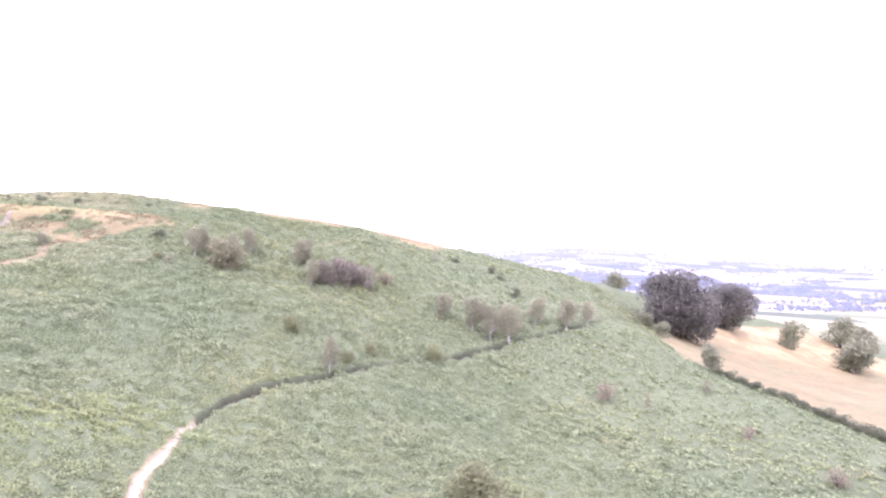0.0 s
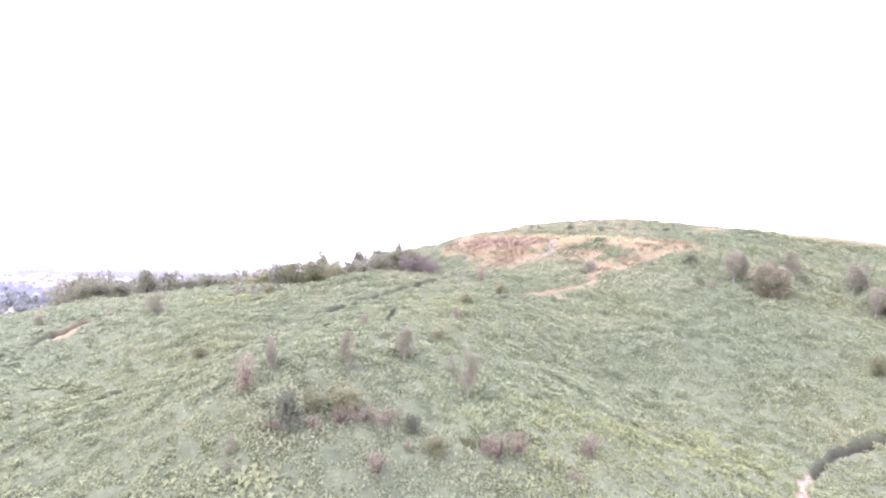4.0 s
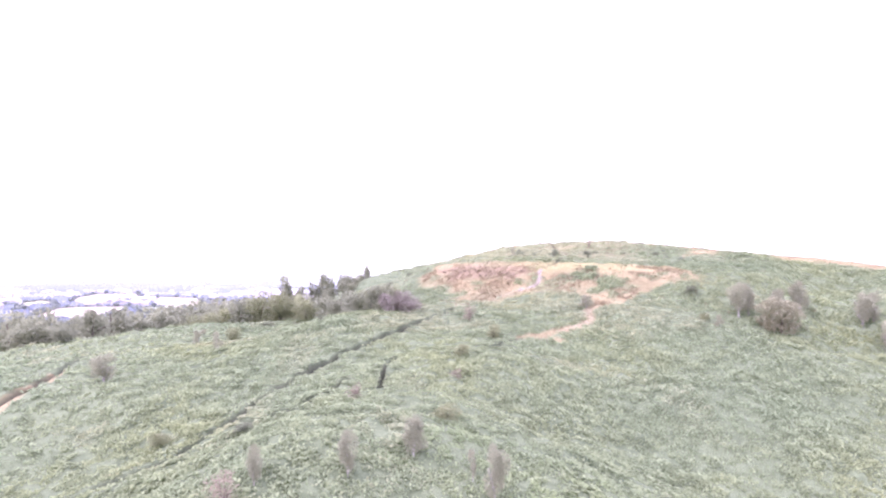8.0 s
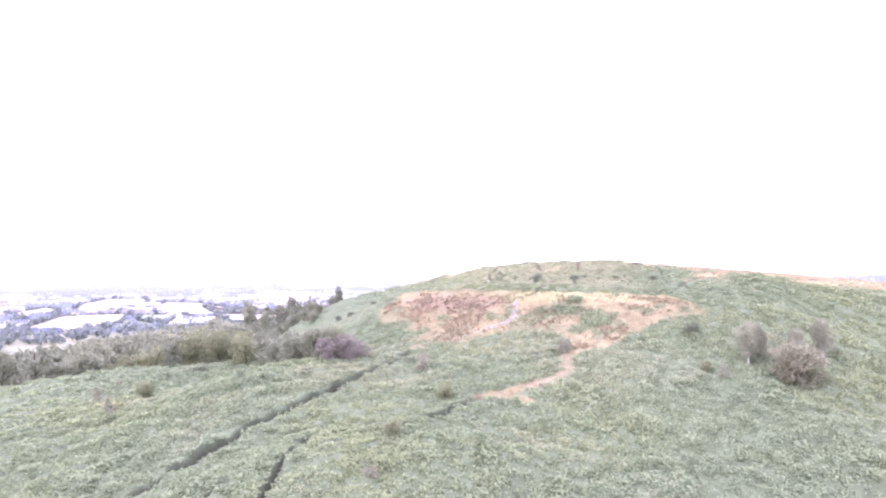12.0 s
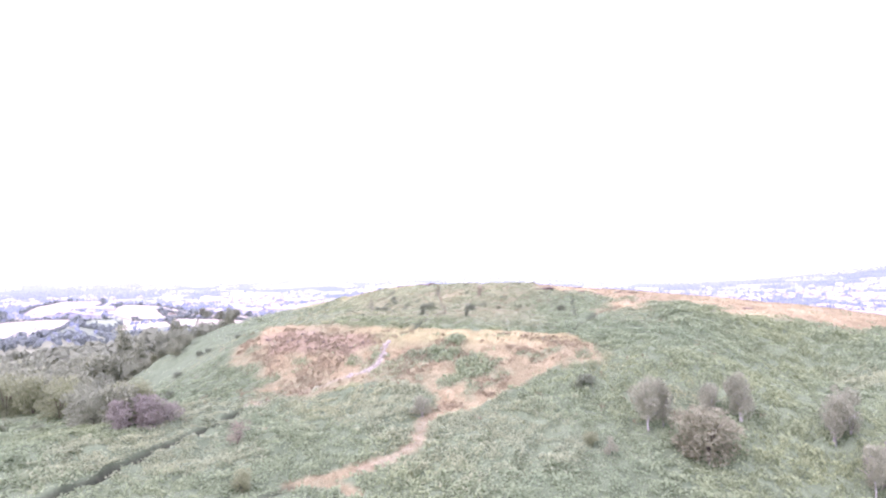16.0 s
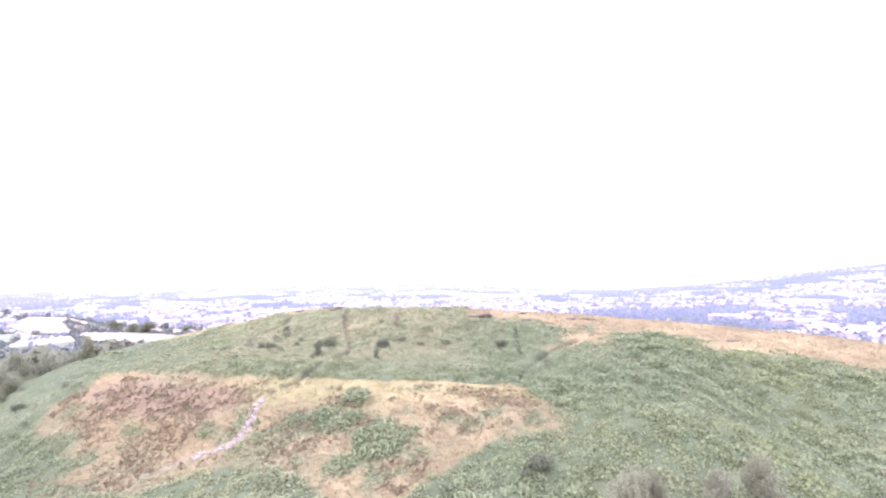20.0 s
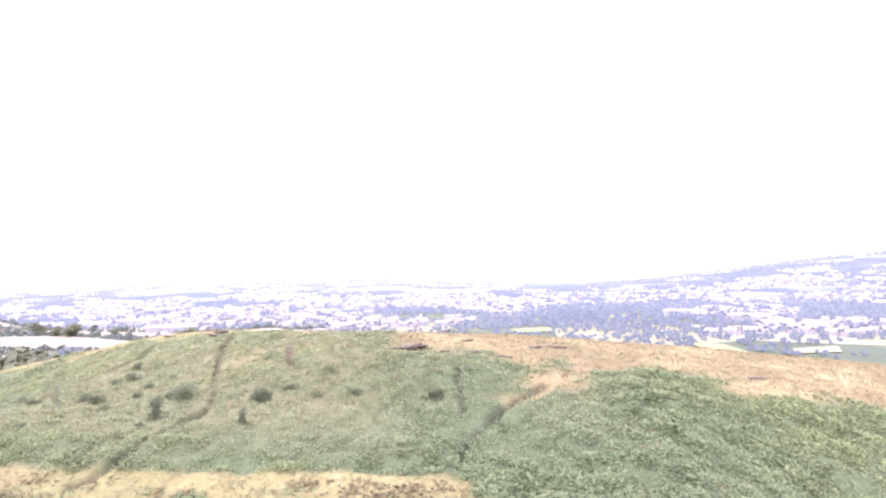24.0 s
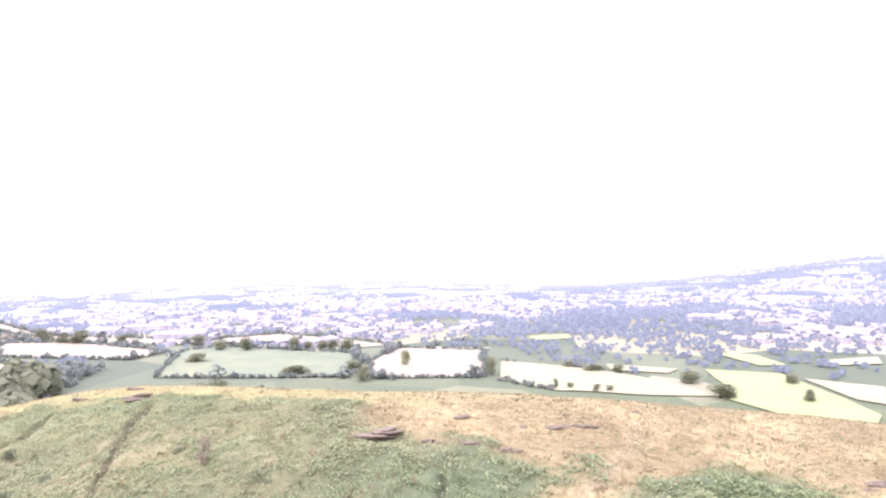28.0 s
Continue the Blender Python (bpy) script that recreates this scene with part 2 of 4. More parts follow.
# ---- the hill's shape ----
# broad landforms: centre x, centre y, height, half length, half width, turn
LANDFORMS = [
    ("summit", -12.6, 106.2, 21.72, 73.2, 29.7, -8.7),
    ("west_flank", -56.4, 68.3, 5.71, 46.5, 12.2, 12.2),
    ("crest_ridge", 47.7, 69.0, 17.37, 91.4, 74.2, 16.7),
    ("middle_slope", -19.0, 50.5, 13.76, 50.1, 28.1, 45.0),
    ("east_shoulder", 24.1, 41.1, 14.47, 43.7, 24.0, 48.1),
    ("east_ridge", 118.7, 83.6, 12.24, 71.4, 26.1, -9.2),
    ("lower_slope", -19.3, 17.0, 10.35, 27.2, 19.2, 43.5),
    ("path_hollow", 5.3, 23.7, -11.52, 39.1, 16.5, -11.4),
    ("west_spur", -83.6, 51.5, 16.03, 33.4, 52.5, 18.2),
    ("ditch_hollow", 21.7, 38.9, -6.59, 33.4, 13.0, 9.9),
    ("crest_dip", -25.5, 97.7, -5.38, 42.6, 12.3, 56.7),
    ("south_slope", -30.4, -27.6, 6.71, 66.9, 20.7, -36.5),
    ("west_fall", -156.0, 115.8, -17.82, 57.2, 74.2, -77.9),
    ("north_slope", 3.3, 149.5, 12.29, 108.2, 18.1, 58.3),
    ("field_rise", 186.8, 92.0, 8.40, 22.1, 28.9, 2.1),
    ("trail_shoulder", -15.5, 30.9, 3.46, 39.9, 8.9, 8.4),
    ("west_brow", -51.0, 48.5, 2.11, 14.0, 24.4, -0.6),
    ("hollow_floor", 23.6, 49.0, -4.72, 24.6, 8.6, -20.7),
    ("hollow_fill", 10.4, 23.2, 3.46, 35.2, 9.0, -25.1),
    ("bank_foot", -8.1, 32.9, -2.33, 14.9, 9.0, 87.0),
    ("east_slope", 32.4, 62.3, -4.50, 8.5, 8.9, -24.3),
    ("crest_hump", 9.3, 83.4, 1.19, 41.1, 8.8, -32.9),
    ("thicket_rise", -34.3, 47.8, 3.57, 8.9, 16.5, -30.1),
    ("bank_brow", -10.4, 71.3, 3.00, 36.8, 9.2, -28.8),
    ("west_top", -35.1, 92.7, 2.54, 8.9, 17.2, 47.6),
    ("east_gully", 78.9, 50.6, 4.38, 22.9, 25.0, 6.8),
    ("rise_south", -31.1, 3.5, 2.62, 9.4, 11.6, -0.2),
]
FAR_HILLS = [
    ("eastern_hill", 741, 794, 47, 295, 248, -45),
    ("valley_hill", 130, 1364, 5.6, 130, 93, 0),
    ("northern_rise", -279, 1457, 2, 279, 78, 0),
    ("southern_rise", 1023, 279, 41, 279, 279, 0),
]


def mounds(x, y, forms):
    z = 0.0
    for _, cx, cy, h, sx, sy, turn in forms:
        c, s = math.cos(radians(turn)), math.sin(radians(turn))
        dx, dy = x - cx, y - cy
        z = z + h * np.exp(-(((c * dx + s * dy) / sx) ** 2 + ((c * dy - s * dx) / sy) ** 2))
    return z


def land(x, y):
    """The height of the ground, without plants."""
    foot = -125 + 85 * np.exp(-(x**2 + (y - 60) ** 2) / 1100.0**2)
    plain = -36.7 + 23.6 * step(np.hypot(x, y), 775, 1612) * (1 - step(np.arctan2(x, y), 0.08, 0.36))  # it rises to the far skyline
    plain = plain + mounds(x, y, FAR_HILLS)
    far = step(np.hypot(x, y - 60), 170, 340)
    return foot * (1 - far) + plain * far + mounds(x, y, LANDFORMS)


def lattice(ix, iy, seed):
    n = (ix.astype(np.int64) * 374761393 + iy.astype(np.int64) * 668265263 + seed * 1442695041) & 0x7FFFFFFF
    n = ((n ^ (n >> 13)) * 1274126177) & 0x7FFFFFFF
    return ((n ^ (n >> 16)) & 0xFFFF) / 65535.0


def bumps(x, y, size, seed=0):
    """Smooth random bumps, 0 to 1, about size metres wide."""
    u, v = np.asarray(x) / size, np.asarray(y) / size
    iu, iv = np.floor(u), np.floor(v)
    fu, fv = u - iu, v - iv
    fu, fv = fu * fu * (3 - 2 * fu), fv * fv * (3 - 2 * fv)
    p = lattice(iu, iv, seed) * (1 - fu) + lattice(iu + 1, iv, seed) * fu
    q = lattice(iu, iv + 1, seed) * (1 - fu) + lattice(iu + 1, iv + 1, seed) * fu
    return p * (1 - fv) + q * fv


def from_line(x, y, pts):
    """The distance from a line of points."""
    best = np.full(np.shape(x), 1e9)
    for (ax, ay), (bx, by) in zip(pts, pts[1:]):
        dx, dy = bx - ax, by - ay
        t = np.clip(((x - ax) * dx + (y - ay) * dy) / (dx * dx + dy * dy + 1e-9), 0, 1)
        best = np.minimum(best, np.hypot(x - ax - t * dx, y - ay - t * dy))
    return best


def inside(x, y, pts):
    """Signed distance to an outline: negative inside."""
    odd = np.zeros(np.shape(x), bool)
    for (ax, ay), (bx, by) in zip(pts, pts[1:] + pts[:1]):
        cross = (ay > y) != (by > y)
        odd ^= cross & (x < (bx - ax) * (y - ay) / (by - ay + 1e-12) + ax)
    d = from_line(x, y, pts + pts[:1])
    return np.where(odd, -d, d)


def step(v, lo, hi):
    t = np.clip((v - lo) / (hi - lo), 0, 1)
    return t * t * (3 - 2 * t)


# trails worn into the bracken, and what grows where
TRAILS = [
    [(-46.2, 6.4), (-44.4, 9.4), (-41.5, 11.2), (-39.1, 13.2), (-37.8, 16.3), (-36.9, 20), (-35.4, 24.7), (-33.8, 29.2), (-32.9, 33.6), (-31.6, 37.4), (-29.9, 39.8), (-28.6, 41.8), (-26.8, 44.6), (-24.9, 48.2), (-23.6, 51.2), (-21.9, 54.6), (-20.5, 58.3)],
    [(-26.6, 21.9), (-26.8, 25.6), (-26.8, 30), (-26.3, 33), (-23.5, 34), (-20, 34.6), (-17.3, 37.5), (-15, 42), (-13, 44.6)],
    [(-37, 17.6), (-35.2, 15.8), (-32.8, 17.4), (-31.2, 20.3), (-29.9, 24.6)],
    [(-59.2, 20.2), (-58.5, 24), (-58.6, 29.3), (-60, 37), (-62.5, 45)],
    [(11.3, 68.4), (12.1, 70.6), (13.7, 72.6), (15.6, 74.6), (18.3, 77)],
    [(13.2, 79.7), (12.9, 76.6), (12.6, 74.2)],
    [(-2.3, 77.2), (-1.9, 78.2), (-2.5, 82.8), (-2.9, 87.1), (-2.8, 93.1)],
    [(-6.6, 68.7), (-5, 69.8), (-4.1, 71.9), (-3.7, 72.8), (-3.2, 74.4), (-2.6, 76.3), (-2.3, 77.2)],
    [(-13.2, 89), (-11.9, 90.1), (-10.6, 90.8), (-9.7, 91.9), (-9.3, 93.5), (-8.8, 96.1)],
]
TRAIL_WIDTHS = (0.54, 0.36, 0.42, 0.5, 0.36, 0.26, 0.3, 0.34, 0.28)
DITCH = [(6.6, 12.6), (10.3, 16.8), (13.3, 18.2), (16.3, 19.1), (20.3, 20.4), (23.6, 22.4), (27.9, 24.4), (33.8, 26), (39, 26.9), (45.2, 28.7), (50.7, 31.4), (56.5, 34), (63.3, 35.8), (70.4, 37.6), (82.8, 42.8), (98, 52)]
SUMMIT_SIDE = [(16.9, 75), (18.9, 77), (20.3, 78.6)]
CREST_PATH = [(19.3, 78), (21.1, 79.8), (24.1, 84.2), (26, 88)]
PALE_PATH = [(-0.8, -9), (-0.2, -4), (0.6, 0.4), (1.1, 2.3), (2.3, 4.2), (4, 7.8), (5.5, 11.4), (6.9, 13)]
ORANGE_PATH = [(-13, 44.6), (-11.2, 45.5), (-8.6, 46.6), (-6, 47.8), (-4.4, 49.5), (-4.2, 51), (-4, 52.5)]
WORN_TRACK = [(-58.2, 22), (-58.2, 26.6), (-58.7, 31.4), (-59.5, 35.3)]
ORANGE_SIDE = [(-12, 45), (-10, 44.8), (-8.4, 44)]
BANK_EDGE = [(-4, 52.5), (-3.3, 53.4), (-1, 53.6), (1.8, 56.2), (4.6, 58.6), (7.3, 60.1), (10.7, 62.8)]
STONY_PATH = [(-20.3, 59.3), (-17.6, 61), (-14.7, 61.8), (-11.8, 62.5), (-9.3, 63), (-8.5, 64.4), (-8.3, 66), (-8, 67.3)]
BENCH = [(-22.5, 77), (-17, 73.2), (-12, 70.8), (-7.2, 69), (-2.8, 68.1), (1.2, 67.2), (5.7, 66.9), (10.6, 65.8)]
DRY_BANK = [(-26, 75), (-22, 76.5), (-17, 73.4), (-7.7, 69.4), (0.6, 67.5), (10.3, 66.2), (11.6, 63.3), (11.3, 60.6), (7.8, 60.3), (5.3, 59.4), (2.8, 57), (0.3, 54.4), (-1.7, 53.6), (-3.4, 54), (-3.6, 56.4), (-4.5, 58.2), (-8.1, 59.5), (-11, 60.3), (-14.9, 60.8), (-17.6, 60.4), (-20.4, 58.9), (-22.2, 63.8), (-19.3, 65.2), (-21, 67.4), (-24.8, 69.9)]
GREEN_ISLES = [
    [(-5.1, 64.4), (-3.2, 64.6), (-1.3, 63.4), (-1.7, 61.8), (-4.5, 62.3)],
    [(-1.2, 61.7), (0.6, 62.1), (2.9, 61.1), (2, 59.6), (0.6, 58.8), (-1.2, 58.4)],
    [(-12.2, 60), (-9.9, 60.1), (-6.2, 59), (-3.4, 57), (-3.2, 55), (-8, 57)],
    [(-2.8, 65.8), (-1.2, 65.9), (-0.8, 65), (-2.4, 64.9)],
]
RED_SCAR = [(-22.8, 75), (-17.1, 72.8), (-9.8, 69.2), (-8.9, 66.9), (-12.4, 66.8), (-17.8, 69.8), (-21, 69.7)]
CREST = [(-40, 118), (-23.5, 103.6), (-19, 101.5), (-13.2, 96.8), (-10.8, 97.2), (-6.9, 96.2), (-3.3, 96), (1.5, 93.5), (9, 90.5), (9.7, 86.5), (10.5, 83.6), (12.5, 82.4), (16, 81.7), (19.4, 80.8), (19.2, 79), (18, 76.8), (16.4, 74.7), (18.3, 74.6), (19.9, 76), (22.1, 77.2), (25.8, 79.2), (30.5, 80.4), (31.4, 78.3), (30.1, 75.3), (34, 75), (37.2, 74.1), (41.3, 71), (60, 67), (75, 80), (90, 130), (0, 150)]

PALE_SWATH = [(-18, 8.5), (-15, 6.7), (-11.9, 6.4), (-7.8, 7.1), (-3.3, 8.9), (4.3, 12)]
WHEAT = [(100, 49.5), (108, 52), (135, 66), (150, 72), (190, 72), (230, 50), (250, -60), (93, -50), (92, 1.6), (92.3, 8), (92.8, 14), (92, 20), (89, 25.5), (87.6, 30), (90.5, 37)]


def zones(x, y, clear=0.0):
    """How dry, red, bare and trodden the ground is, each 0 to 1; clear widens the trails."""
    w = (bumps(x, y, 3.0, 5) - 0.5) * 2.2 + (bumps(x, y, 0.9, 6) - 0.5) * 1.0
    dry = 1 - step(inside(x, y, DRY_BANK) + w * 0.9, -1.1, 0.9)
    tufts = step(0.6 * bumps(x, y, 2.8, 8) + 0.4 * bumps(x, y, 0.9, 18), 0.57, 0.69) * (inside(x, y, DRY_BANK) < 0) * step(from_line(x, y, BENCH), 1.5, 4.5)
    for isle in GREEN_ISLES:
        dry = dry * step(inside(x, y, isle) + w * 0.55, -0.2, 0.7)
    dry = np.maximum(dry * (1 - 0.55 * tufts), 1 - step(inside(x, y, CREST) + w * 1.5, -2.0, 1.8))
    for line, wide in ((ORANGE_PATH, 0.95), (BANK_EDGE, 0.9), (BENCH, 1.3), (PALE_PATH, 0.6), (SUMMIT_SIDE, 0.8), (ORANGE_SIDE, 0.6), (WORN_TRACK, 1.0)):
        dry = np.maximum(dry, 1 - step(from_line(x, y, line) + w * 0.2, wide * 0.5, wide))
    dry = np.maximum(dry, 0.42 * step(y + w, 69, 75) * step(x + w, -20, -11) * (1 - step(x + w, 4, 14)) * (0.5 + 0.5 * bumps(x, y, 3.5, 41)))
    red = 1 - step(inside(x, y, RED_SCAR) + w * 0.7, -0.7, 0.6)
    bare = 1 - step(from_line(x, y, PALE_PATH) + w * 0.1, 0.1, 0.38)
    bare = np.maximum(bare, 0.55 * (1 - step(from_line(x, y, STONY_PATH[4:]) + w * 0.2, 0.1, 0.45)))
    bare = np.maximum(bare, 0.2 * (1 - step(from_line(x, y, STONY_PATH), 0.1, 0.4)))
    bare = np.maximum(bare, 0.16 * (1 - step(from_line(x, y, ORANGE_PATH[2:]) + w * 0.1, 0.2, 0.6)))
    bare = np.maximum(bare, 0.14 * (1 - step(from_line(x, y, CREST_PATH) + w * 0.1, 0.1, 0.6)))
    trail = np.zeros(np.shape(x))
    for wide, line in zip(TRAIL_WIDTHS, TRAILS):
        trail = np.maximum(trail, 1 - step(from_line(x, y, line) - clear * min(1, 1.7 * wide) + (bumps(x, y, 2, 9) - 0.5) * 0.6 * wide, 0.4 * wide, 0.95 * wide))
    trail = trail * (1 - 0.55 * step(y, 62, 68))
    trail = np.maximum(trail, 1 - step(from_line(x, y, DITCH) - 0.4 * clear + w * 0.25, 0.05, 0.52))
    dry = np.maximum(dry, 1 - step(inside(x, y, WHEAT), -0.6, 0.6))
    return dry, red, bare, trail


def axis(lo, hi, fine, far):
    """Coordinates: even steps between lo and hi, growing steps out to far."""
    mid = np.arange(lo, hi, fine)
    out, s = [], fine
    v = hi
    while v < far:
        out.append(v)
        s *= 1.09
        v += s
    out.append(far)
    up = np.array(out)
    return np.r_[lo - (up - hi)[1:][::-1] - (lo - lo), mid, up]


def sheet(xs, ys, z):
    """Vertices and faces of a grid."""
    nx, ny = len(xs), len(ys)
    gx, gy = np.meshgrid(xs, ys)
    v = np.stack([gx, gy, z(gx, gy)], -1).reshape(-1, 3)
    i = np.arange((ny - 1) * nx).reshape(ny - 1, nx)[:, :-1].ravel()
    return v, np.stack([i, i + 1, i + nx + 1, i + nx], -1)


def mesh_from(name, v, f, mat, smooth=False):
    me = bpy.data.meshes.new(name)
    k = f.shape[1]
    me.vertices.add(len(v))
    me.loops.add(f.size)
    me.polygons.add(len(f))
    me.vertices.foreach_set("co", np.ascontiguousarray(v, np.float32).ravel())
    me.polygons.foreach_set("loop_start", np.arange(len(f), dtype=np.int32) * k)
    me.loops.foreach_set("vertex_index", f.astype(np.int32).ravel())
    me.update(calc_edges=True)
    me.polygons.foreach_set("use_smooth", np.full(len(f), smooth))
    me.materials.append(mat)
    return me


def grow(x, y):
    """The depth of the plant cover."""
    dry, red, bare, trail = zones(x, y)
    low = np.maximum.reduce([dry, red, bare, trail])
    h = 0.58 * bumps(x, y, 1.1, 1) + 0.34 * bumps(x, y, 4.0, 3) + 0.01
    g = 0.12 * bumps(x, y, 1.0, 4) + 0.15 * bumps(x, y, 3.1, 7)
    near = 1 - step(np.hypot(x - 10, y - 50), 150, 260)
    return ((1 - low) * (h - 0.15) + low * g - 0.55 * np.maximum(trail, bare * 0.4)) * near


# ---- ground ----
def ground_material():
    m, nt, b = base_material("hill_ground", 0.95, 0.1)
    p = where(nt)
    att = {}
    for k in ("dry", "red", "bare", "trail", "far", "gold", "moss"):
        n = nt.nodes.new("ShaderNodeAttribute")
        n.attribute_name = k
        att[k] = n.outputs["Fac"]
    fine, mid, big = noise_out(nt, 2.2, 6, 0.7, p), noise_out(nt, 0.35, 4, 0.6, p), noise_out(nt, 0.045, 4, 0.6, p)
    mixed = calc(nt, "ADD", calc(nt, "MULTIPLY", fine, 0.5), calc(nt, "ADD", calc(nt, "MULTIPLY", mid, 0.25), calc(nt, "MULTIPLY", big, 0.25)))
    green = ramp(nt, mixed, [(0.3, (0.06, 0.074, 0.042)), (0.48, (0.1, 0.122, 0.07)), (0.6, (0.13, 0.155, 0.09)), (0.75, (0.17, 0.19, 0.112))])
    straw = ramp(nt, mixed, [(0.3, (0.125, 0.095, 0.052)), (0.5, (0.225, 0.177, 0.10)), (0.7, (0.32, 0.265, 0.165))])
    gold = ramp(nt, mixed, [(0.3, (0.21, 0.16, 0.085)), (0.5, (0.335, 0.27, 0.15)), (0.7, (0.455, 0.39, 0.245))])
    scar = ramp(nt, mixed, [(0.3, (0.10, 0.07, 0.048)), (0.5, (0.185, 0.132, 0.092)), (0.7, (0.28, 0.215, 0.155))])
    earth = ramp(nt, mixed, [(0.3, (0.30, 0.25, 0.20)), (0.7, (0.50, 0.44, 0.38))])
    # near-black base colour along the trails and the ditch
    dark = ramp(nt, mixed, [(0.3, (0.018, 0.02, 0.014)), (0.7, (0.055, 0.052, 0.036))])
    turf = ramp(nt, mixed, [(0.3, (0.105, 0.10, 0.055)), (0.5, (0.175, 0.165, 0.095)), (0.7, (0.25, 0.228, 0.14))])
    worn = nt.nodes.new("ShaderNodeMapRange")
    worn.inputs[1].default_value, worn.inputs[2].default_value = 0.4, 0.62
    nt.links.new(noise_out(nt, 0.16, 5, 0.65, p), worn.inputs[0])
    straw = blend(nt, att["gold"], blend(nt, worn.outputs[0], turf, straw), blend(nt, worn.outputs[0], straw, gold))
    moss = ramp(nt, mixed, [(0.3, (0.175, 0.162, 0.07)), (0.5, (0.27, 0.252, 0.115)), (0.7, (0.355, 0.332, 0.17))])
    straw = blend(nt, att["moss"], straw, moss)
    c = blend(nt, att["dry"], green, straw)
    c = blend(nt, calc(nt, "MULTIPLY", att["red"], 0.7), c, scar)
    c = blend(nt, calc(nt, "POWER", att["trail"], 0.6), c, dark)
    c = blend(nt, att["bare"], c, earth)
    # far fields: a patchwork of pastures, stubble and hay
    vor = nt.nodes.new("ShaderNodeTexVoronoi")
    vor.inputs["Scale"].default_value = 0.016
    mp = nt.nodes.new("ShaderNodeMapping")
    mp.inputs["Scale"].default_value = (1.0, 0.75, 0.0)
    nt.links.new(p, mp.inputs[0])
    nt.links.new(mp.outputs[0], vor.inputs["Vector"])
    sep = nt.nodes.new("ShaderNodeSeparateColor")
    nt.links.new(vor.outputs["Color"], sep.inputs[0])
    patch = ramp(nt, sep.outputs[0], [(0.0, (0.09, 0.11, 0.085)), (0.4, (0.15, 0.168, 0.118)), (0.65, (0.22, 0.222, 0.15)), (0.85, (0.31, 0.285, 0.205)), (1.0, (0.38, 0.34, 0.26))])
    c = blend(nt, att["far"], c, patch)
    nt.links.new(c, b.inputs["Base Color"])
    bn = nt.nodes.new("ShaderNodeBump")
    bn.inputs["Strength"].default_value, bn.inputs["Distance"].default_value = 0.7, 0.25
    nt.links.new(fine, bn.inputs["Height"])
    nt.links.new(bn.outputs[0], b.inputs["Normal"])
    return m


def mossy(x, y):
    """Where the dry grass is olive rather than straw: along the bench and over the top of the hill."""
    bench = 0.5 * (1 - step(from_line(x, y, BENCH[2:]) + 1.5 * (bumps(x, y, 2.5, 31) - 0.5), 1.2, 4.2)) * step(x, -14, -6)
    top = 0.75 * step(y + 2 * bumps(x, y, 3.0, 32), 89, 94) * (1 - step(x, 6, 22))
    return np.maximum(bench, top)


def build_ground():
    v, f = sheet(axis(-66, 62, 0.28, 1640), axis(-14, 100, 0.28, 1640), lambda x, y: land(x, y) + grow(x, y) - 3 * step(np.hypot(x, y), 610, 680))
    me = mesh_from("ground", v, f, ground_material(), True)
    x, y = v[:, 0], v[:, 1]
    gold = np.maximum(step(y + 0.15 * x, 66, 80), 0.55 * step(x, -8, 6) * (1 - step(x, 12, 16)))
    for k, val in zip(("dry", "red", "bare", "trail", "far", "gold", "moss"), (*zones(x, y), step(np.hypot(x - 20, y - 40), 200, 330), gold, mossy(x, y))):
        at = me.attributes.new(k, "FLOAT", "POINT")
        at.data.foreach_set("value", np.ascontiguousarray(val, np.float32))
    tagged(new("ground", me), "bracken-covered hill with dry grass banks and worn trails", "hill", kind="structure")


build_ground()


# ---- plants ----
def part(name, me, parent, label=""):
    """One mesh as a part of a thing."""
    ob = new(name, me)
    ob.parent = parent
    return tagged(ob, label) if label else ob


def tube(pts, radii, sides=6):
    """A tapered stem along some points."""
    pts = np.array(pts, float)
    v, f = [], []
    for i, (p, r) in enumerate(zip(pts, radii)):
        d = pts[min(i + 1, len(pts) - 1)] - pts[max(i - 1, 0)]
        d = d / (np.linalg.norm(d) + 1e-9)
        a = np.cross(d, (1, 0.2, 0) if abs(d[2]) > 0.5 else (0, 0, 1))
        a /= np.linalg.norm(a)
        b = np.cross(d, a)
        for k in range(sides):
            t = 2 * math.pi * k / sides
            v.append(p + r * (math.cos(t) * a + math.sin(t) * b))
        if i:
            o = (i - 1) * sides
            f += [(o + k, o + (k + 1) % sides, o + sides + (k + 1) % sides, o + sides + k) for k in range(sides)]
    return np.array(v), np.array(f)


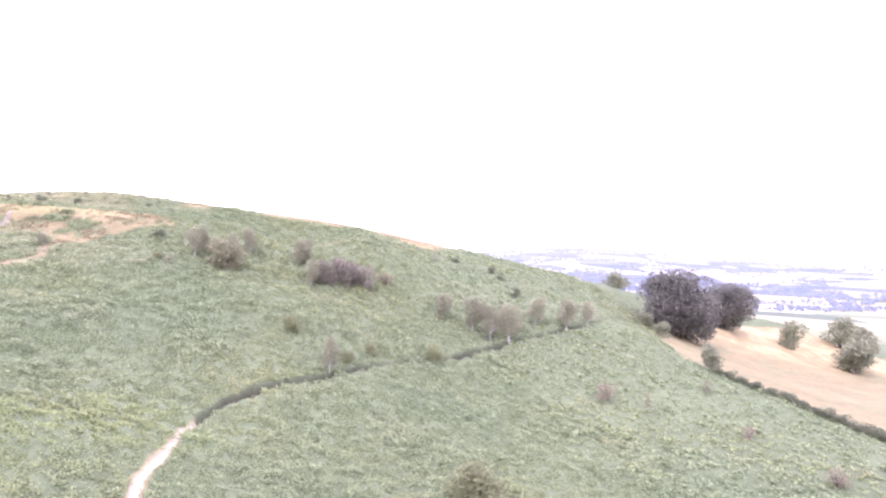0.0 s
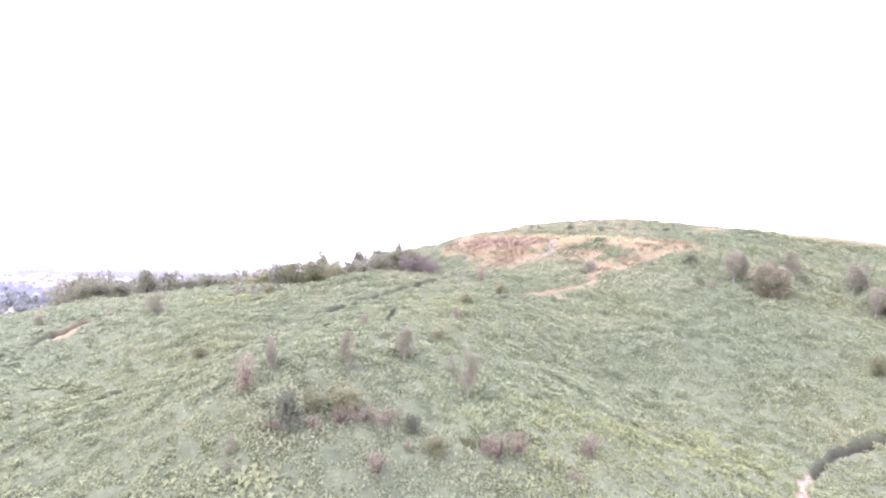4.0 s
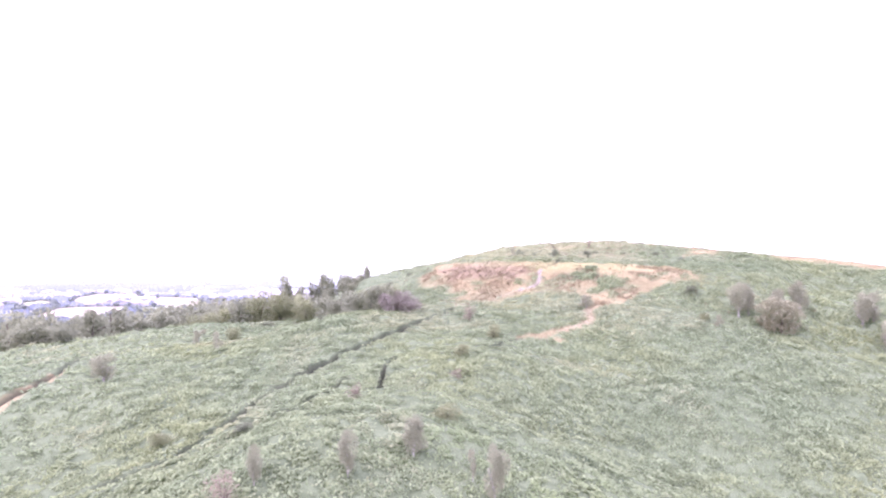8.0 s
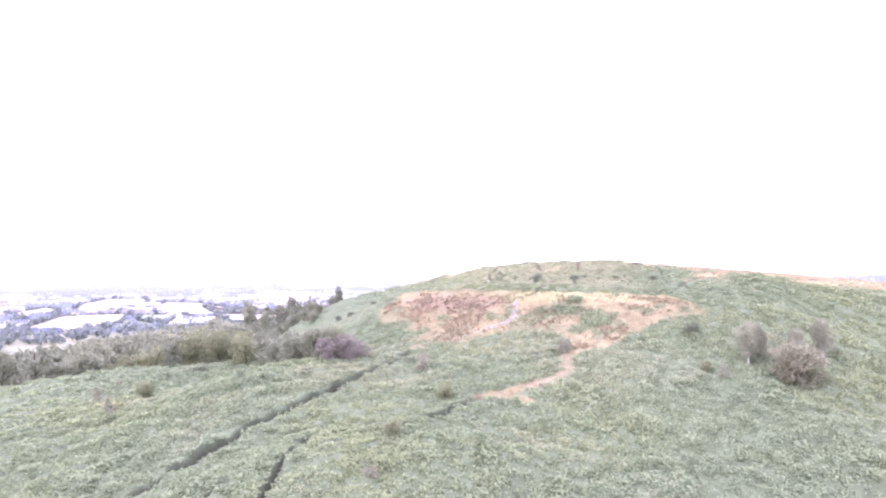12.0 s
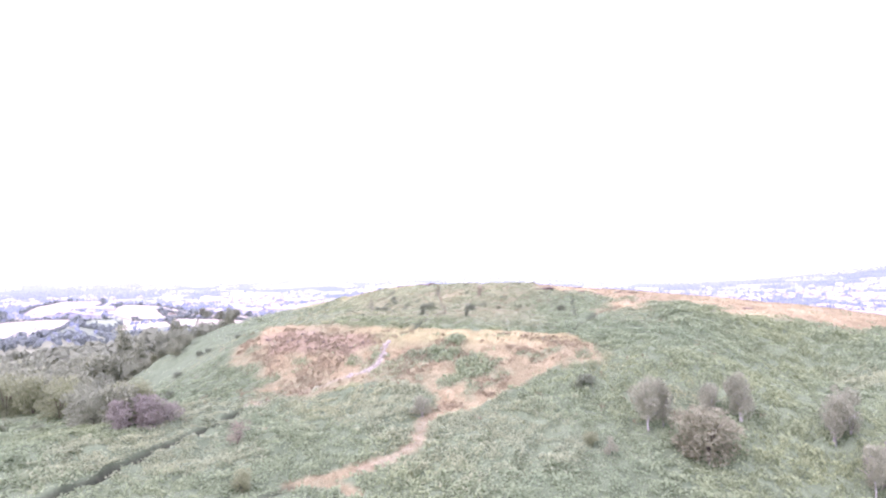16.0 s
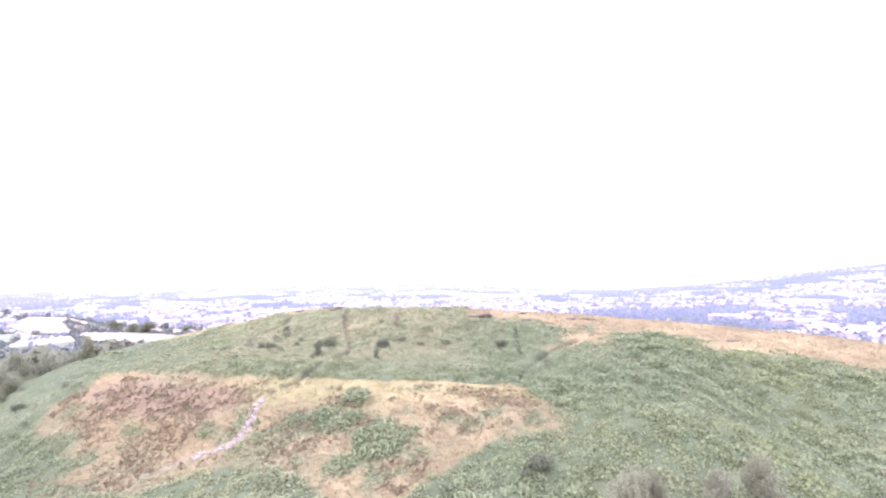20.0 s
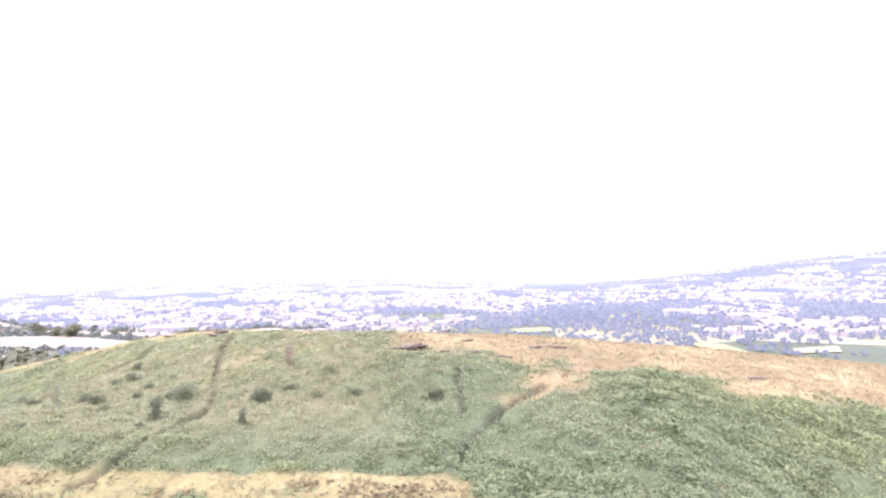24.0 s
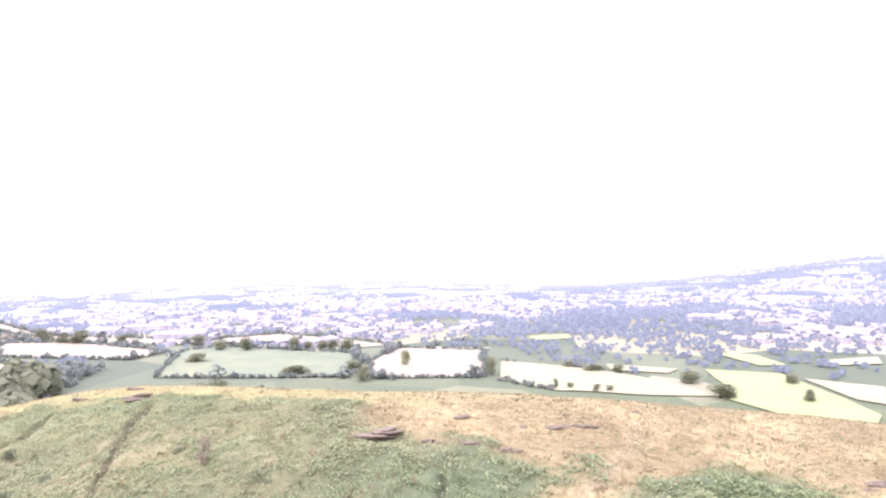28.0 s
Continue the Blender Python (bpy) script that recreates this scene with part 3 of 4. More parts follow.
def leaves(rng, lobes, n, size, shell=0.45):
    """Many small leaf sprays through some rounded lobes, each a bent four-cornered blade."""
    lobes = np.array(lobes, float)
    vol = lobes[:, 3] * lobes[:, 4] * lobes[:, 5]
    k = rng.choice(len(lobes), n, p=vol ** 0.7 / (vol ** 0.7).sum())
    d = rng.normal(size=(n, 3))
    d /= np.linalg.norm(d, axis=1)[:, None]
    r = shell + (1 - shell) * rng.random(n) ** 0.6
    r *= 1 + 0.25 * rng.normal(size=n) * (rng.random(n) < 0.25)
    c = lobes[k, :3] + d * r[:, None] * lobes[k, 3:6]
    a = rng.normal(size=(n, 3)) + 0.6 * d
    a /= np.linalg.norm(a, axis=1)[:, None]
    b = np.cross(a, rng.normal(size=(n, 3)))
    b /= np.linalg.norm(b, axis=1)[:, None] + 1e-9
    s = (size * (0.6 + 0.8 * rng.random(n)))[:, None]
    up = np.cross(a, b) * s * 0.25
    v = np.stack([c - a * s, c + b * s * 0.55 + up, c + a * s, c - b * s * 0.55 + up], 1).reshape(-1, 3)
    return v, np.arange(4 * n).reshape(n, 4)


def crown_lobes(rng, count, low, high, wide, lobe):
    out = []
    for i in range(count):
        z = low + (high - low) * (i + rng.random()) / count
        w = wide * math.sqrt(max(0.05, 1 - ((z - (low + high) / 2) / ((high - low) * 0.62)) ** 2))
        t, q = rng.random() * 6.283, rng.random() ** 0.5
        s = lobe * (0.7 + 0.6 * rng.random())
        out.append((w * q * math.cos(t) * 0.75, w * q * math.sin(t) * 0.75, z, s, s, s * 0.85))
    return out


def plant(kind, seed):
    """A shrub or tree one metre high and about one metre wide, with its stems and its crown."""
    rng = np.random.default_rng(seed)
    root = new(kind)
    # stems, lowest leaf, lobes, lobe size, sprays, spray size, leaf material, stem material
    stems, low, lobes, lobe, n, size, leaf, bark = {
        "birch": (4, 0.2, 20, 0.16, 3600, 0.021, M_BIRCH, M_STEM),
        "sapling": (2, 0.15, 7, 0.16, 700, 0.035, M_BIRCH, M_STEM),
        "willow_shrub": (4, 0.02, 14, 0.2, 2000, 0.03, M_PALE, M_BARK),
        "gorse_bush": (3, 0.02, 11, 0.22, 1100, 0.04, M_GORSE, M_BARK),
        "heath_bush": (3, 0.02, 11, 0.22, 1100, 0.04, M_HEATH, M_BARK),
        "brown_willow": (5, 0.02, 20, 0.19, 3600, 0.026, M_RUSSET, M_BARK),
        "withered_sapling": (3, 0.08, 9, 0.15, 700, 0.03, M_BROWN, M_BARK),
        "withered_shrub": (6, 0.05, 12, 0.2, 800, 0.026, M_BROWN, M_BARK),
        "purple_shrub": (4, 0.04, 14, 0.2, 1900, 0.03, M_PURPLE, M_BARK),
        "oak": (1, 0.0, 34, 0.19, 15000, 0.019, M_OAK, M_BARK),
        "wood_tree": (1, 0.08, 14, 0.21, 1700, 0.036, M_WOOD, M_BARK),
        "pine": (1, 0.2, 9, 0.18, 1100, 0.04, M_WOOD, M_BARK),
    }[kind]
    for i in range(stems):
        t = rng.random() * 6.283
        lean = (0.05 if stems == 1 else 0.22) * (0.5 + rng.random())
        top = 0.55 + 0.35 * rng.random()
        pts = [(0.03 * i * math.cos(t), 0.03 * i * math.sin(t), -0.06)]
        pts += [(lean * h * h * math.cos(t), lean * h * h * math.sin(t), h * top) for h in (0.25, 0.5, 0.75, 1.0)]
        r0 = (0.035 if stems == 1 else 0.016) * (0.8 + 0.4 * rng.random())
        part("trunk" if stems == 1 else "stem", mesh_from("stem", *tube(pts, [r0, r0 * 0.85, r0 * 0.65, r0 * 0.4, r0 * 0.12]), bark, True), root)
        for j in range(4 if stems == 1 else 1):
            a, h = rng.random() * 6.283, 0.3 + 0.4 * rng.random()
            e = 0.22 + 0.15 * rng.random()
            base = np.array([lean * h * h * math.cos(t), lean * h * h * math.sin(t), h * top])
            tip = base + (e * math.cos(a), e * math.sin(a), 0.18)
            mid = (base + tip) / 2 + (0, 0, 0.03)
            part("limb", mesh_from("limb", *tube([base, mid, tip], [r0 * 0.45, r0 * 0.3, r0 * 0.08], 5), bark, True), root)
    part("crown", mesh_from("crown", *leaves(rng, crown_lobes(rng, lobes, low + lobe * 0.5, 1 - lobe * 0.75, 0.42, lobe), n, size), leaf), root)
    return root


LABELS = {
    "birch": ("thin-leaved young birch with pale stems in the bracken", "tree"),
    "sapling": ("sparse young sapling standing above the bracken", "tree"),
    "willow_shrub": ("pale olive rounded shrub among the bracken", "shrub"),
    "gorse_bush": ("dark green dense bush on the hillside", "shrub"),
    "heath_bush": ("low grey-green heath bush on the hilltop", "shrub"),
    "brown_willow": ("broad brownish-olive domed shrub among the birches", "shrub"),
    "withered_sapling": ("withered brown sapling on the hilltop", "tree"),
    "withered_shrub": ("withered reddish-brown shrub in the bracken", "shrub"),
    "purple_shrub": ("dense purplish-brown shrub on the slope", "shrub"),
    "oak": ("broad dark oak with a dense crown beside the field", "tree"),
    "wood_tree": ("leafy green tree at the edge of the wood", "tree"),
    "pine": ("tall dark tree with a bare trunk above the wood", "tree"),
}
POOL = {}


def plant_at(kind, x, y, high, wide, group, label=""):
    """Puts a plant on the ground; every fourth of a kind is a new shape."""
    kinds = POOL.setdefault(kind, [])
    rng = random.Random(round(x * 31 + y * 17))
    z = float(land(np.array(x), np.array(y)))
    m = pose(x, y, z, 0, 0, rng.uniform(0, 360)) @ Matrix.Diagonal((wide * 1.1, wide * 1.1, high, 1))
    if len(kinds) < 4:
        ob = plant(kind, 100 + 7 * len(kinds) + len(kind))
        kinds.append(ob)
        ob.matrix_basis = m
    else:
        ob = copy_thing(rng.choice(kinds), m)
        ob.scale = (wide * 1.1, wide * 1.1, high)
    lab, cat = LABELS[kind]
    return tagged(ob, label or lab, cat, group)


def blades(rng, x, y, z, long, count, wide, rise, spread=0.0):
    """Fronds that arch up and over from about each root, four corners each."""
    n = len(x)
    gx, gy = (land(x + 0.5, y) - land(x - 0.5, y)), (land(x, y + 0.5) - land(x, y - 0.5))
    ox, oy = rng.uniform(-spread, spread, (2, n, count))
    t = rng.random((n, count)) * 6.283
    s = long[:, None] * (0.6 + 0.7 * rng.random((n, count)))
    cx, cy = np.cos(t), np.sin(t)
    tilt = gx[:, None] * cx + gy[:, None] * cy
    h = rise * s * (0.4 + 0.8 * rng.random((n, count)))
    base = np.stack([x[:, None] + ox, y[:, None] + oy, z[:, None] + gx[:, None] * ox + gy[:, None] * oy], -1)
    mid = base + np.stack([cx * s * 0.5, cy * s * 0.5, h + tilt * s * 0.5], -1)
    tip = base + np.stack([cx * s, cy * s, h * 0.8 + tilt * s], -1)
    side = np.stack([-cy, cx, 0 * cx], -1) * (s * wide)[..., None]
    v = np.stack([base, mid + side, tip, mid - side], 2).reshape(-1, 3)
    return v, np.arange(len(v)).reshape(-1, 4)


WOOD_GAPS = [[(-301, 469), (-264, 499), (-220, 370), (-227, 351)]]  # the open field beyond the wood


def build_cover():
    rng = np.random.default_rng(3)
    # bracken
    n, near, top = 400000, 240000, 85000
    x, y = rng.uniform(-78, 110, n), rng.uniform(-18, 104, n)
    x[:near], y[:near] = rng.uniform(-50, 48, near), rng.uniform(-6, 72, near)
    x[near:near + top], y[near:near + top] = rng.uniform(-26, 48, top), rng.uniform(66, 100, top)
    x[:near + top] += rng.normal(0, 4.0, near + top)
    y[:near + top] += rng.normal(0, 2.5, near + top)
    k = np.arange(n)
    spread = np.where(k < near, 0.68, np.where(k < near + top, 0.66, 1.2))
    inner = (k >= near + top) & (np.abs(x + 1) < 47 + rng.normal(0, 4, n)) & (y > -4) & (y < 98)
    dry, red, bare, trail = zones(x, y, np.where(k < near + top, 0.13, 0.3))
    low = np.maximum(dry, red)
    tuft = step(bumps(x, y, 0.55, 45), 0.3, 0.58)
    keep = ~inner & (rng.random(n) < 0.1 + tuft) & (trail < 0.06) & (bare < 0.15) & (rng.random(n) < 1.008 - step(low, 0.1, 0.9)) & (inside(x, y, WHEAT) > 0)
    x, y, spread = x[keep], y[keep], spread[keep]
    z = land(x, y) + grow(x, y) - 0.02
    high = spread * (0.34 + 0.22 * bumps(x, y, 5.0, 11)) * (0.75 + 0.25 * bumps(x, y, 1.1, 1) + 0.25 * bumps(x, y, 0.55, 45)) * (1 - 0.3 * step(y, 64, 72) * (1 - step(x, 12, 22)))
    pale = from_line(x, y, PALE_SWATH) + (bumps(x, y, 2.5, 12) - 0.5) * 8 + rng.normal(0, 1.8, len(x)) < 3.5
    dull = 0.8 * bumps(x, y, 6.0, 13) + 0.2 * rng.random(len(x)) + 0.2 * step(y, 34, 60) * (1 - step(y, 60, 71)) + 0.42 * step(y, 65, 71) * (1 - step(x, 18, 24)) + 0.12 * (1 - step(np.hypot(x + 24, y - 10), 8, 20)) > 0.83
    for name, pick, mat, label in (
        ("bracken", ~pale & ~dull, M_BRACKEN, "dense green bracken covering the hillside"),
        ("pale_bracken", pale, M_LIME, "bright light-green bracken in a swath above the path"),
        ("dull_bracken", dull & ~pale, M_DULL, "grey-green and browning bracken with low heath plants"),
    ):
        v, f = blades(rng, x[pick], y[pick], z[pick], high[pick] * 0.62, 4, 0.42, 0.66, 0.3)
        tagged(new(name, mesh_from(name, v, f, mat)), label, "bracken", kind="stuff")
    # dry grass
    n = 80000
    x, y = rng.uniform(-42, 70, n), rng.uniform(36, 112, n)
    dry, red, bare, trail = zones(x, y)
    heath = 0.16 * step(bumps(x, y, 4.5, 22), 0.4, 0.7) * (y > 67) * (x < 24)
    keep = (np.maximum(dry, heath) > 0.1 + 0.8 * rng.random(n)) & (bare < 0.3) & (mossy(x, y) * 0.85 < rng.random(n)) & (red * 0.6 < rng.random(n))
    x, y = x[keep], y[keep]
    v, f = blades(rng, x, y, land(x, y) + grow(x, y) - 0.03, np.full(len(x), 0.2), 4, 0.16, 0.5, 0.25)
    tagged(new("dry_grass", mesh_from("dry_grass", v, f, M_STRAW)), "tufts of dry straw-coloured grass on the banks", "grass", kind="stuff")
    # dead fronds and heather on the bank and the hilltop
    n = 30000
    x, y = rng.uniform(-28, 24, n), rng.uniform(52, 98, n)
    dry, red, bare, trail = zones(x, y)
    on_bank = inside(x, y, DRY_BANK) < 0
    thick = step(0.6 * bumps(x, y, 2.2, 23) + 0.4 * bumps(x, y, 0.8, 24), 0.42, 0.62)
    keep = (bare < 0.2) & (trail < 0.2) & (rng.random(n) < thick * np.where(on_bank, 0.5, 0.02))
    x, y = x[keep], y[keep]
    v, f = blades(rng, x, y, land(x, y) + grow(x, y) - 0.03, np.full(len(x), 0.26), 5, 0.3, 0.6, 0.3)
    tagged(new("dead_bracken", mesh_from("dead_bracken", v, f, M_DEAD)), "brown dead fronds and heath tufts on the bank", "bracken", kind="stuff")


def far_trees(name, spots, mat, label, tall, kind="stuff", n=46):
    """Many far trees as one growth of leaf clumps, each tree three rounded masses."""
    rng = np.random.default_rng(len(name) + len(spots))
    x, y, s = np.array(spots).T
    h = (tall * s)[:, None]
    z = land(x, y)
    lobe = rng.normal(size=(len(x), 3, 3)) * np.array([0.2, 0.2, 0.1])
    k = rng.integers(0, 3, (len(x), n))
    d = rng.normal(size=(len(x), n, 3))
    d /= np.linalg.norm(d, axis=2)[..., None]
    c = np.stack([x, y, z], -1)[:, None] + h[..., None] * ([0, 0, 0.42] + np.take_along_axis(lobe, k[..., None], 1) + d * [0.36, 0.36, 0.36] * (0.6 + 0.4 * rng.random((len(x), n, 1))))
    a = rng.normal(size=c.shape)
    a -= 0.7 * d * (a * d).sum(2)[..., None]
    a /= np.linalg.norm(a, axis=2)[..., None]
    b = np.cross(a, d)
    q = (h * (0.15 if n > 20 else 0.27))[..., None]
    v = np.stack([c - a * q, c + b * q, c + a * q, c - b * q], 2).reshape(-1, 3)
    return tagged(new(name, mesh_from(name, v, np.arange(len(v)).reshape(-1, 4), mat)), label, "trees", kind=kind)


def build_shrubs():
    # each: x, y, height, width
    for x, y, h, w in ((13.9, 51.6, 4.4, 2.9), (15.3, 52.1, 4.2, 2.2), (19.5, 53.1, 3.0, 2.3), (21.7, 52.4, 4.5, 2.9), (28.5, 50.8, 4.3, 3.2), (29.9, 51.2, 4.1, 2.1), (28.9, 46.4, 4.2, 3.1), (22.4, 22.3, 4.1, 2.6),
                       (46.9, 40.2, 4.2, 4.0), (49.4, 35.8, 5.6, 5.0), (50.8, 33.5, 5.4, 4.0), (53.8, 33, 6.0, 4.5), (57.5, 36.5, 4.4, 3.6), (63.1, 38.7, 4.8, 4.2), (68.4, 37.4, 5.0, 4.2), (74.3, 39.2, 4.2, 3.2),
                       (-31.5, 3.8, 2.6, 1.0), (-26.7, 4.9, 3.0, 1.3), (-23.3, 8.1, 2.8, 1.7), (-18.6, 6, 3.6, 1.6), (-52.2, 29.5, 2.8, 2.7), (-61.7, 24.9, 1.6, 1.5)):
        plant_at("birch", x, y, h, w, "birches on the slope")
    plant_at("birch", -4.1, 53.3, 1.9, 2.1, "birches on the slope", "low bushy young birch beside the trail")
    plant_at("brown_willow", 17.6, 48.6, 4.3, 5.6, "pale shrubs")
    for x, y, h, w in ((26.1, -1.5, 3.6, 5.5), (8.6, 48.8, 1.4, 1.8), (-16.2, 43.7, 1.8, 1.8), (-21.3, 14.8, 1.4, 1.8), (-41.2, 15.5, 1.4, 1.9), (-47.4, 52.1, 2.2, 2.7), (-20, 32.8, 1.3, 1.7), (-26, 1.1, 2.0, 2.4), (-27.7, 0.2, 2.1, 1.5),
                       (-20.5, 0.5, 1.3, 2.2), (-18.5, 1.8, 0.9, 1.4), (20.8, 30.3, 2.6, 2.5), (29.4, 26.8, 1.8, 2.1), (37.8, 26.4, 2.5, 2.5), (25.6, 24.8, 1.7, 2.0)):
        plant_at("willow_shrub", x, y, h, w, "pale shrubs")
    for x, y, h, w in ((30.4, 47.4, 3.5, 3.5), (32.5, 46.9, 4.6, 4.3), (35, 46.5, 4.3, 3.9), (37.3, 46.3, 3.7, 3.1), (-26.9, 53.7, 3.2, 3.3), (-25.7, 54.7, 2.4, 2.9), (-28.6, 52.9, 2.9, 2.8)):
        plant_at("purple_shrub", x, y, h, w, "purplish shrubs")
    for x, y, h, w in ((9.9, 56.9, 1.2, 2.0), (-12.7, 81, 0.6, 1.0), (-11.5, 76, 0.5, 0.9), (-10.5, 82.5, 0.8, 1.1), (-9.2, 81.4, 0.9, 1.3), (-7.1, 81.9, 0.6, 0.8), (-8.8, 89, 0.7, 0.8), (-4.6, 76.3, 1.6, 0.95), (-5.2, 74.6, 0.6, 0.9),
                       (1.2, 78.3, 1.1, 1.9), (0.4, 74.4, 1.3, 0.7), (11.3, 76.4, 0.65, 1.2), (-35, 13.9, 0.9, 1.4), (-28.9, -1, 2.7, 1.9), (-21.7, 1.4, 1.6, 1.1), (62, 61.1, 1.4, 1.6), (69.2, 59.9, 1.5, 1.9), (68.4, 55.8, 1.9, 1.7),
                       (66.6, 48.8, 1.9, 2.3), (-36, 47.2, 0.8, 1.0), (-46.7, 64, 0.9, 1.1), (-30, 66.5, 0.9, 1.2), (-32, 74, 0.9, 1.3), (-30.5, 80, 1.0, 1.2), (-33, 84, 1.0, 1.3), (-27.5, 82, 0.8, 1.1)):
        plant_at("gorse_bush", x, y, h, w, "dark bushes")
    for x, y, h, w in ((-4, 80.2, 1.2, 1.7), (0.9, 85, 0.6, 0.8), (5.1, 81.5, 0.6, 1.3), (4.2, 78.2, 0.5, 1.0), (-9.4, 85.5, 0.8, 1.0), (-4.7, 80.9, 0.7, 1.6), (-8.4, 86.3, 0.8, 1.2), (-6.8, 83.8, 0.6, 0.8), (-5.6, 85, 0.5, 0.8), (-9.6, 82.2, 0.6, 1.1), (2.6, 79.6, 0.6, 1.4), (6.7, 78, 0.6, 1.2), (11.5, 76.9, 0.6, 1.1), (-18.2, 90.9, 0.6, 1.2), (-14, 84, 0.7, 1.3), (-16, 87, 0.7, 1.1), (-8, 79, 0.6, 1.2)):
        plant_at("heath_bush", x, y, h, w, "heath bushes on the hilltop")
    for x, y, h, w in ((-18.6, 51.2, 2.0, 2.2), (-32.5, 1.8, 3.0, 2.1), (-28, 18.5, 1.7, 1.5), (-20.6, 25.5, 1.3, 1.3), (-26, 0.1, 1.5, 2.1), (-24.6, 0.6, 1.6, 2.0), (-23.2, 1.3, 1.3, 1.8), (-27.6, -0.8, 1.2, 1.7), (-16.5, 1.6, 1.9, 2.2), (-15.2, 2.2, 2.1, 1.9),
                       (-17.1, 2, 1.1, 1.7), (-10.6, 4.3, 1.8, 1.7), (-23.3, -2.3, 1.7, 1.8), (-29.7, -1.2, 0.9, 1.4), (-12, 1.6, 1.0, 1.3), (40.9, 47, 2.6, 3.4), (58, 17.4, 2.6, 4.0), (65, -8, 2.3, 3.6), (67.9, 4.1, 2.0, 2.4)):
        plant_at("withered_shrub", x, y, h, w, "withered shrubs")
    for x, y, h, w in ((10, 47.7, 1.8, 1.5), (-10.8, 79, 2.0, 0.9), (-19.8, 7.5, 2.2, 0.9), (-53, 57.4, 1.4, 1.5), (-31.5, -3.2, 1.5, 0.9), (-31.1, -4.2, 0.9, 0.8), (-21.9, -0.2, 1.1, 0.8), (55.2, 57.3, 2.4, 1.6), (30.6, 53.6, 3.0, 2.0), (60.9, 13.4, 2.8, 1.5), (76.3, 16.9, 2.3, 2.2)):
        plant_at("sapling", x, y, h, w, "saplings")
    plant_at("withered_sapling", 2.2, 83.4, 1.8, 1.2, "saplings")
    for x, y in ((-50.8, 49.5), (-46.2, 42.6)):
        plant_at("sapling", x, y, 2.4, 1.6, "saplings", "windswept slender sapling on the western slope")
    for x, y, h, w in ((-46.1, 64.7, 0.9, 1.3), (-42.1, 64.2, 0.9, 1.2)):
        plant_at("heath_bush", x, y, h, w, "heath bushes on the western slope")
    # the thickets on the west flank
    for x, y, h, w in ((-41.7, 67.6, 3.5, 4.3), (-38.4, 65.1, 3.9, 4.3), (-36, 61.5, 3.6, 4.0), (-33.4, 58, 3.8, 3.9), (-31, 55, 3.7, 3.7), (-29.4, 54.6, 3.9, 3.5), (-28, 56, 3.8, 3.3), (-35.6, 64.4, 4.2, 4.2), (-32, 60.4, 4.2, 4.0), (-30, 58, 4.0, 3.6),
                       (-55.2, 71.9, 4.0, 4.4), (-52.1, 71.3, 4.6, 4.6), (-49.1, 70.6, 5.0, 4.7), (-46, 70.4, 4.9, 4.6), (-43.4, 71.2, 4.4, 4.4), (-57.5, 73.3, 4.2, 3.6), (-59.8, 72.6, 4.0, 4.0), (-62.9, 73, 4.2, 4.2), (-51, 74.6, 5.2, 4.4), (-47, 74, 5.0, 4.4)):
        plant_at("wood_tree" if (round(x * 10) + round(y * 10)) % 3 == 0 else "willow_shrub", x, y, h, w, "thicket", "leafy olive-green shrub in a dense thicket")
    # the wood below the spur
    rng = random.Random(8)
    for i in range(150):
        t = rng.random()
        d = rng.random() ** 1.3
        x = -76 + 33 * t - 75 * d + rng.uniform(-3, 3)
        y = 62 + 16 * t + 125 * d * (0.4 + 0.6 * t) + rng.uniform(-3, 3)
        if x > -48 and y < 76:
            continue
        h = min(14.0, max(2.6, -14.0 - 0.043 * (math.hypot(x + 8, y + 13) - 120) - float(land(np.array(x), np.array(y))) + rng.uniform(-5.0, 0.6)))
        plant_at("wood_tree", x, y, h, max(4.4, h * rng.uniform(0.8, 1.1)), "wood below the spur")
    deep = []
    for i in range(290):
        b, d = rng.uniform(-39, -17), 112 + 230 * rng.random() ** 0.9
        x, y = -2 + d * math.sin(radians(b)), -4 + d * math.cos(radians(b))
        ground = float(land(np.array(x), np.array(y)))
        top = min(-13.2 - 0.043 * (d - 120), -(0.1 - (b + 32) * 0.0025) * d)
        if top - ground < 3 or min(float(inside(np.array(x), np.array(y), f)) for f in WOOD_GAPS) < 4:
            continue
        h = min(14.0, (top - ground) * rng.uniform(0.78, 1.03))
        if d > 165:
            deep.append((x, y, h / 5.5))
            continue
        plant_at("wood_tree", x, y, h, max(4.4, h * rng.uniform(0.8, 1.05)), "wood in the hollow", "round grey-green tree in the wood below the hill")
    far_trees("deep_wood", deep, M_WOOD, "grey-green wood filling the hollow below the hill", 5.5, n=110)
    for x, y, h, w in ((-53.9, 110, 12.6, 5.0), (-46.5, 112, 10.2, 4.6), (-49.3, 111.5, 9.4, 4.6), (-43, 113, 8.0, 5.0), (-40, 114, 6.6, 5.0), (-38.5, 113.2, 7.2, 2.8), (-51.5, 108, 8.8, 4.2)):
        plant_at("pine", x, y, h, w, "tall trees over the wood")
    for i in range(46):
        x, y = rng.uniform(-50, -28), rng.uniform(84, 124)
        if x > -10 - 0.3 * y:
            continue
        h = rng.uniform(1.8, 3.4)
        plant_at("wood_tree", x, y, h, h * 1.1, "scrub above the wood", "bushy green scrub tree on the far flank")
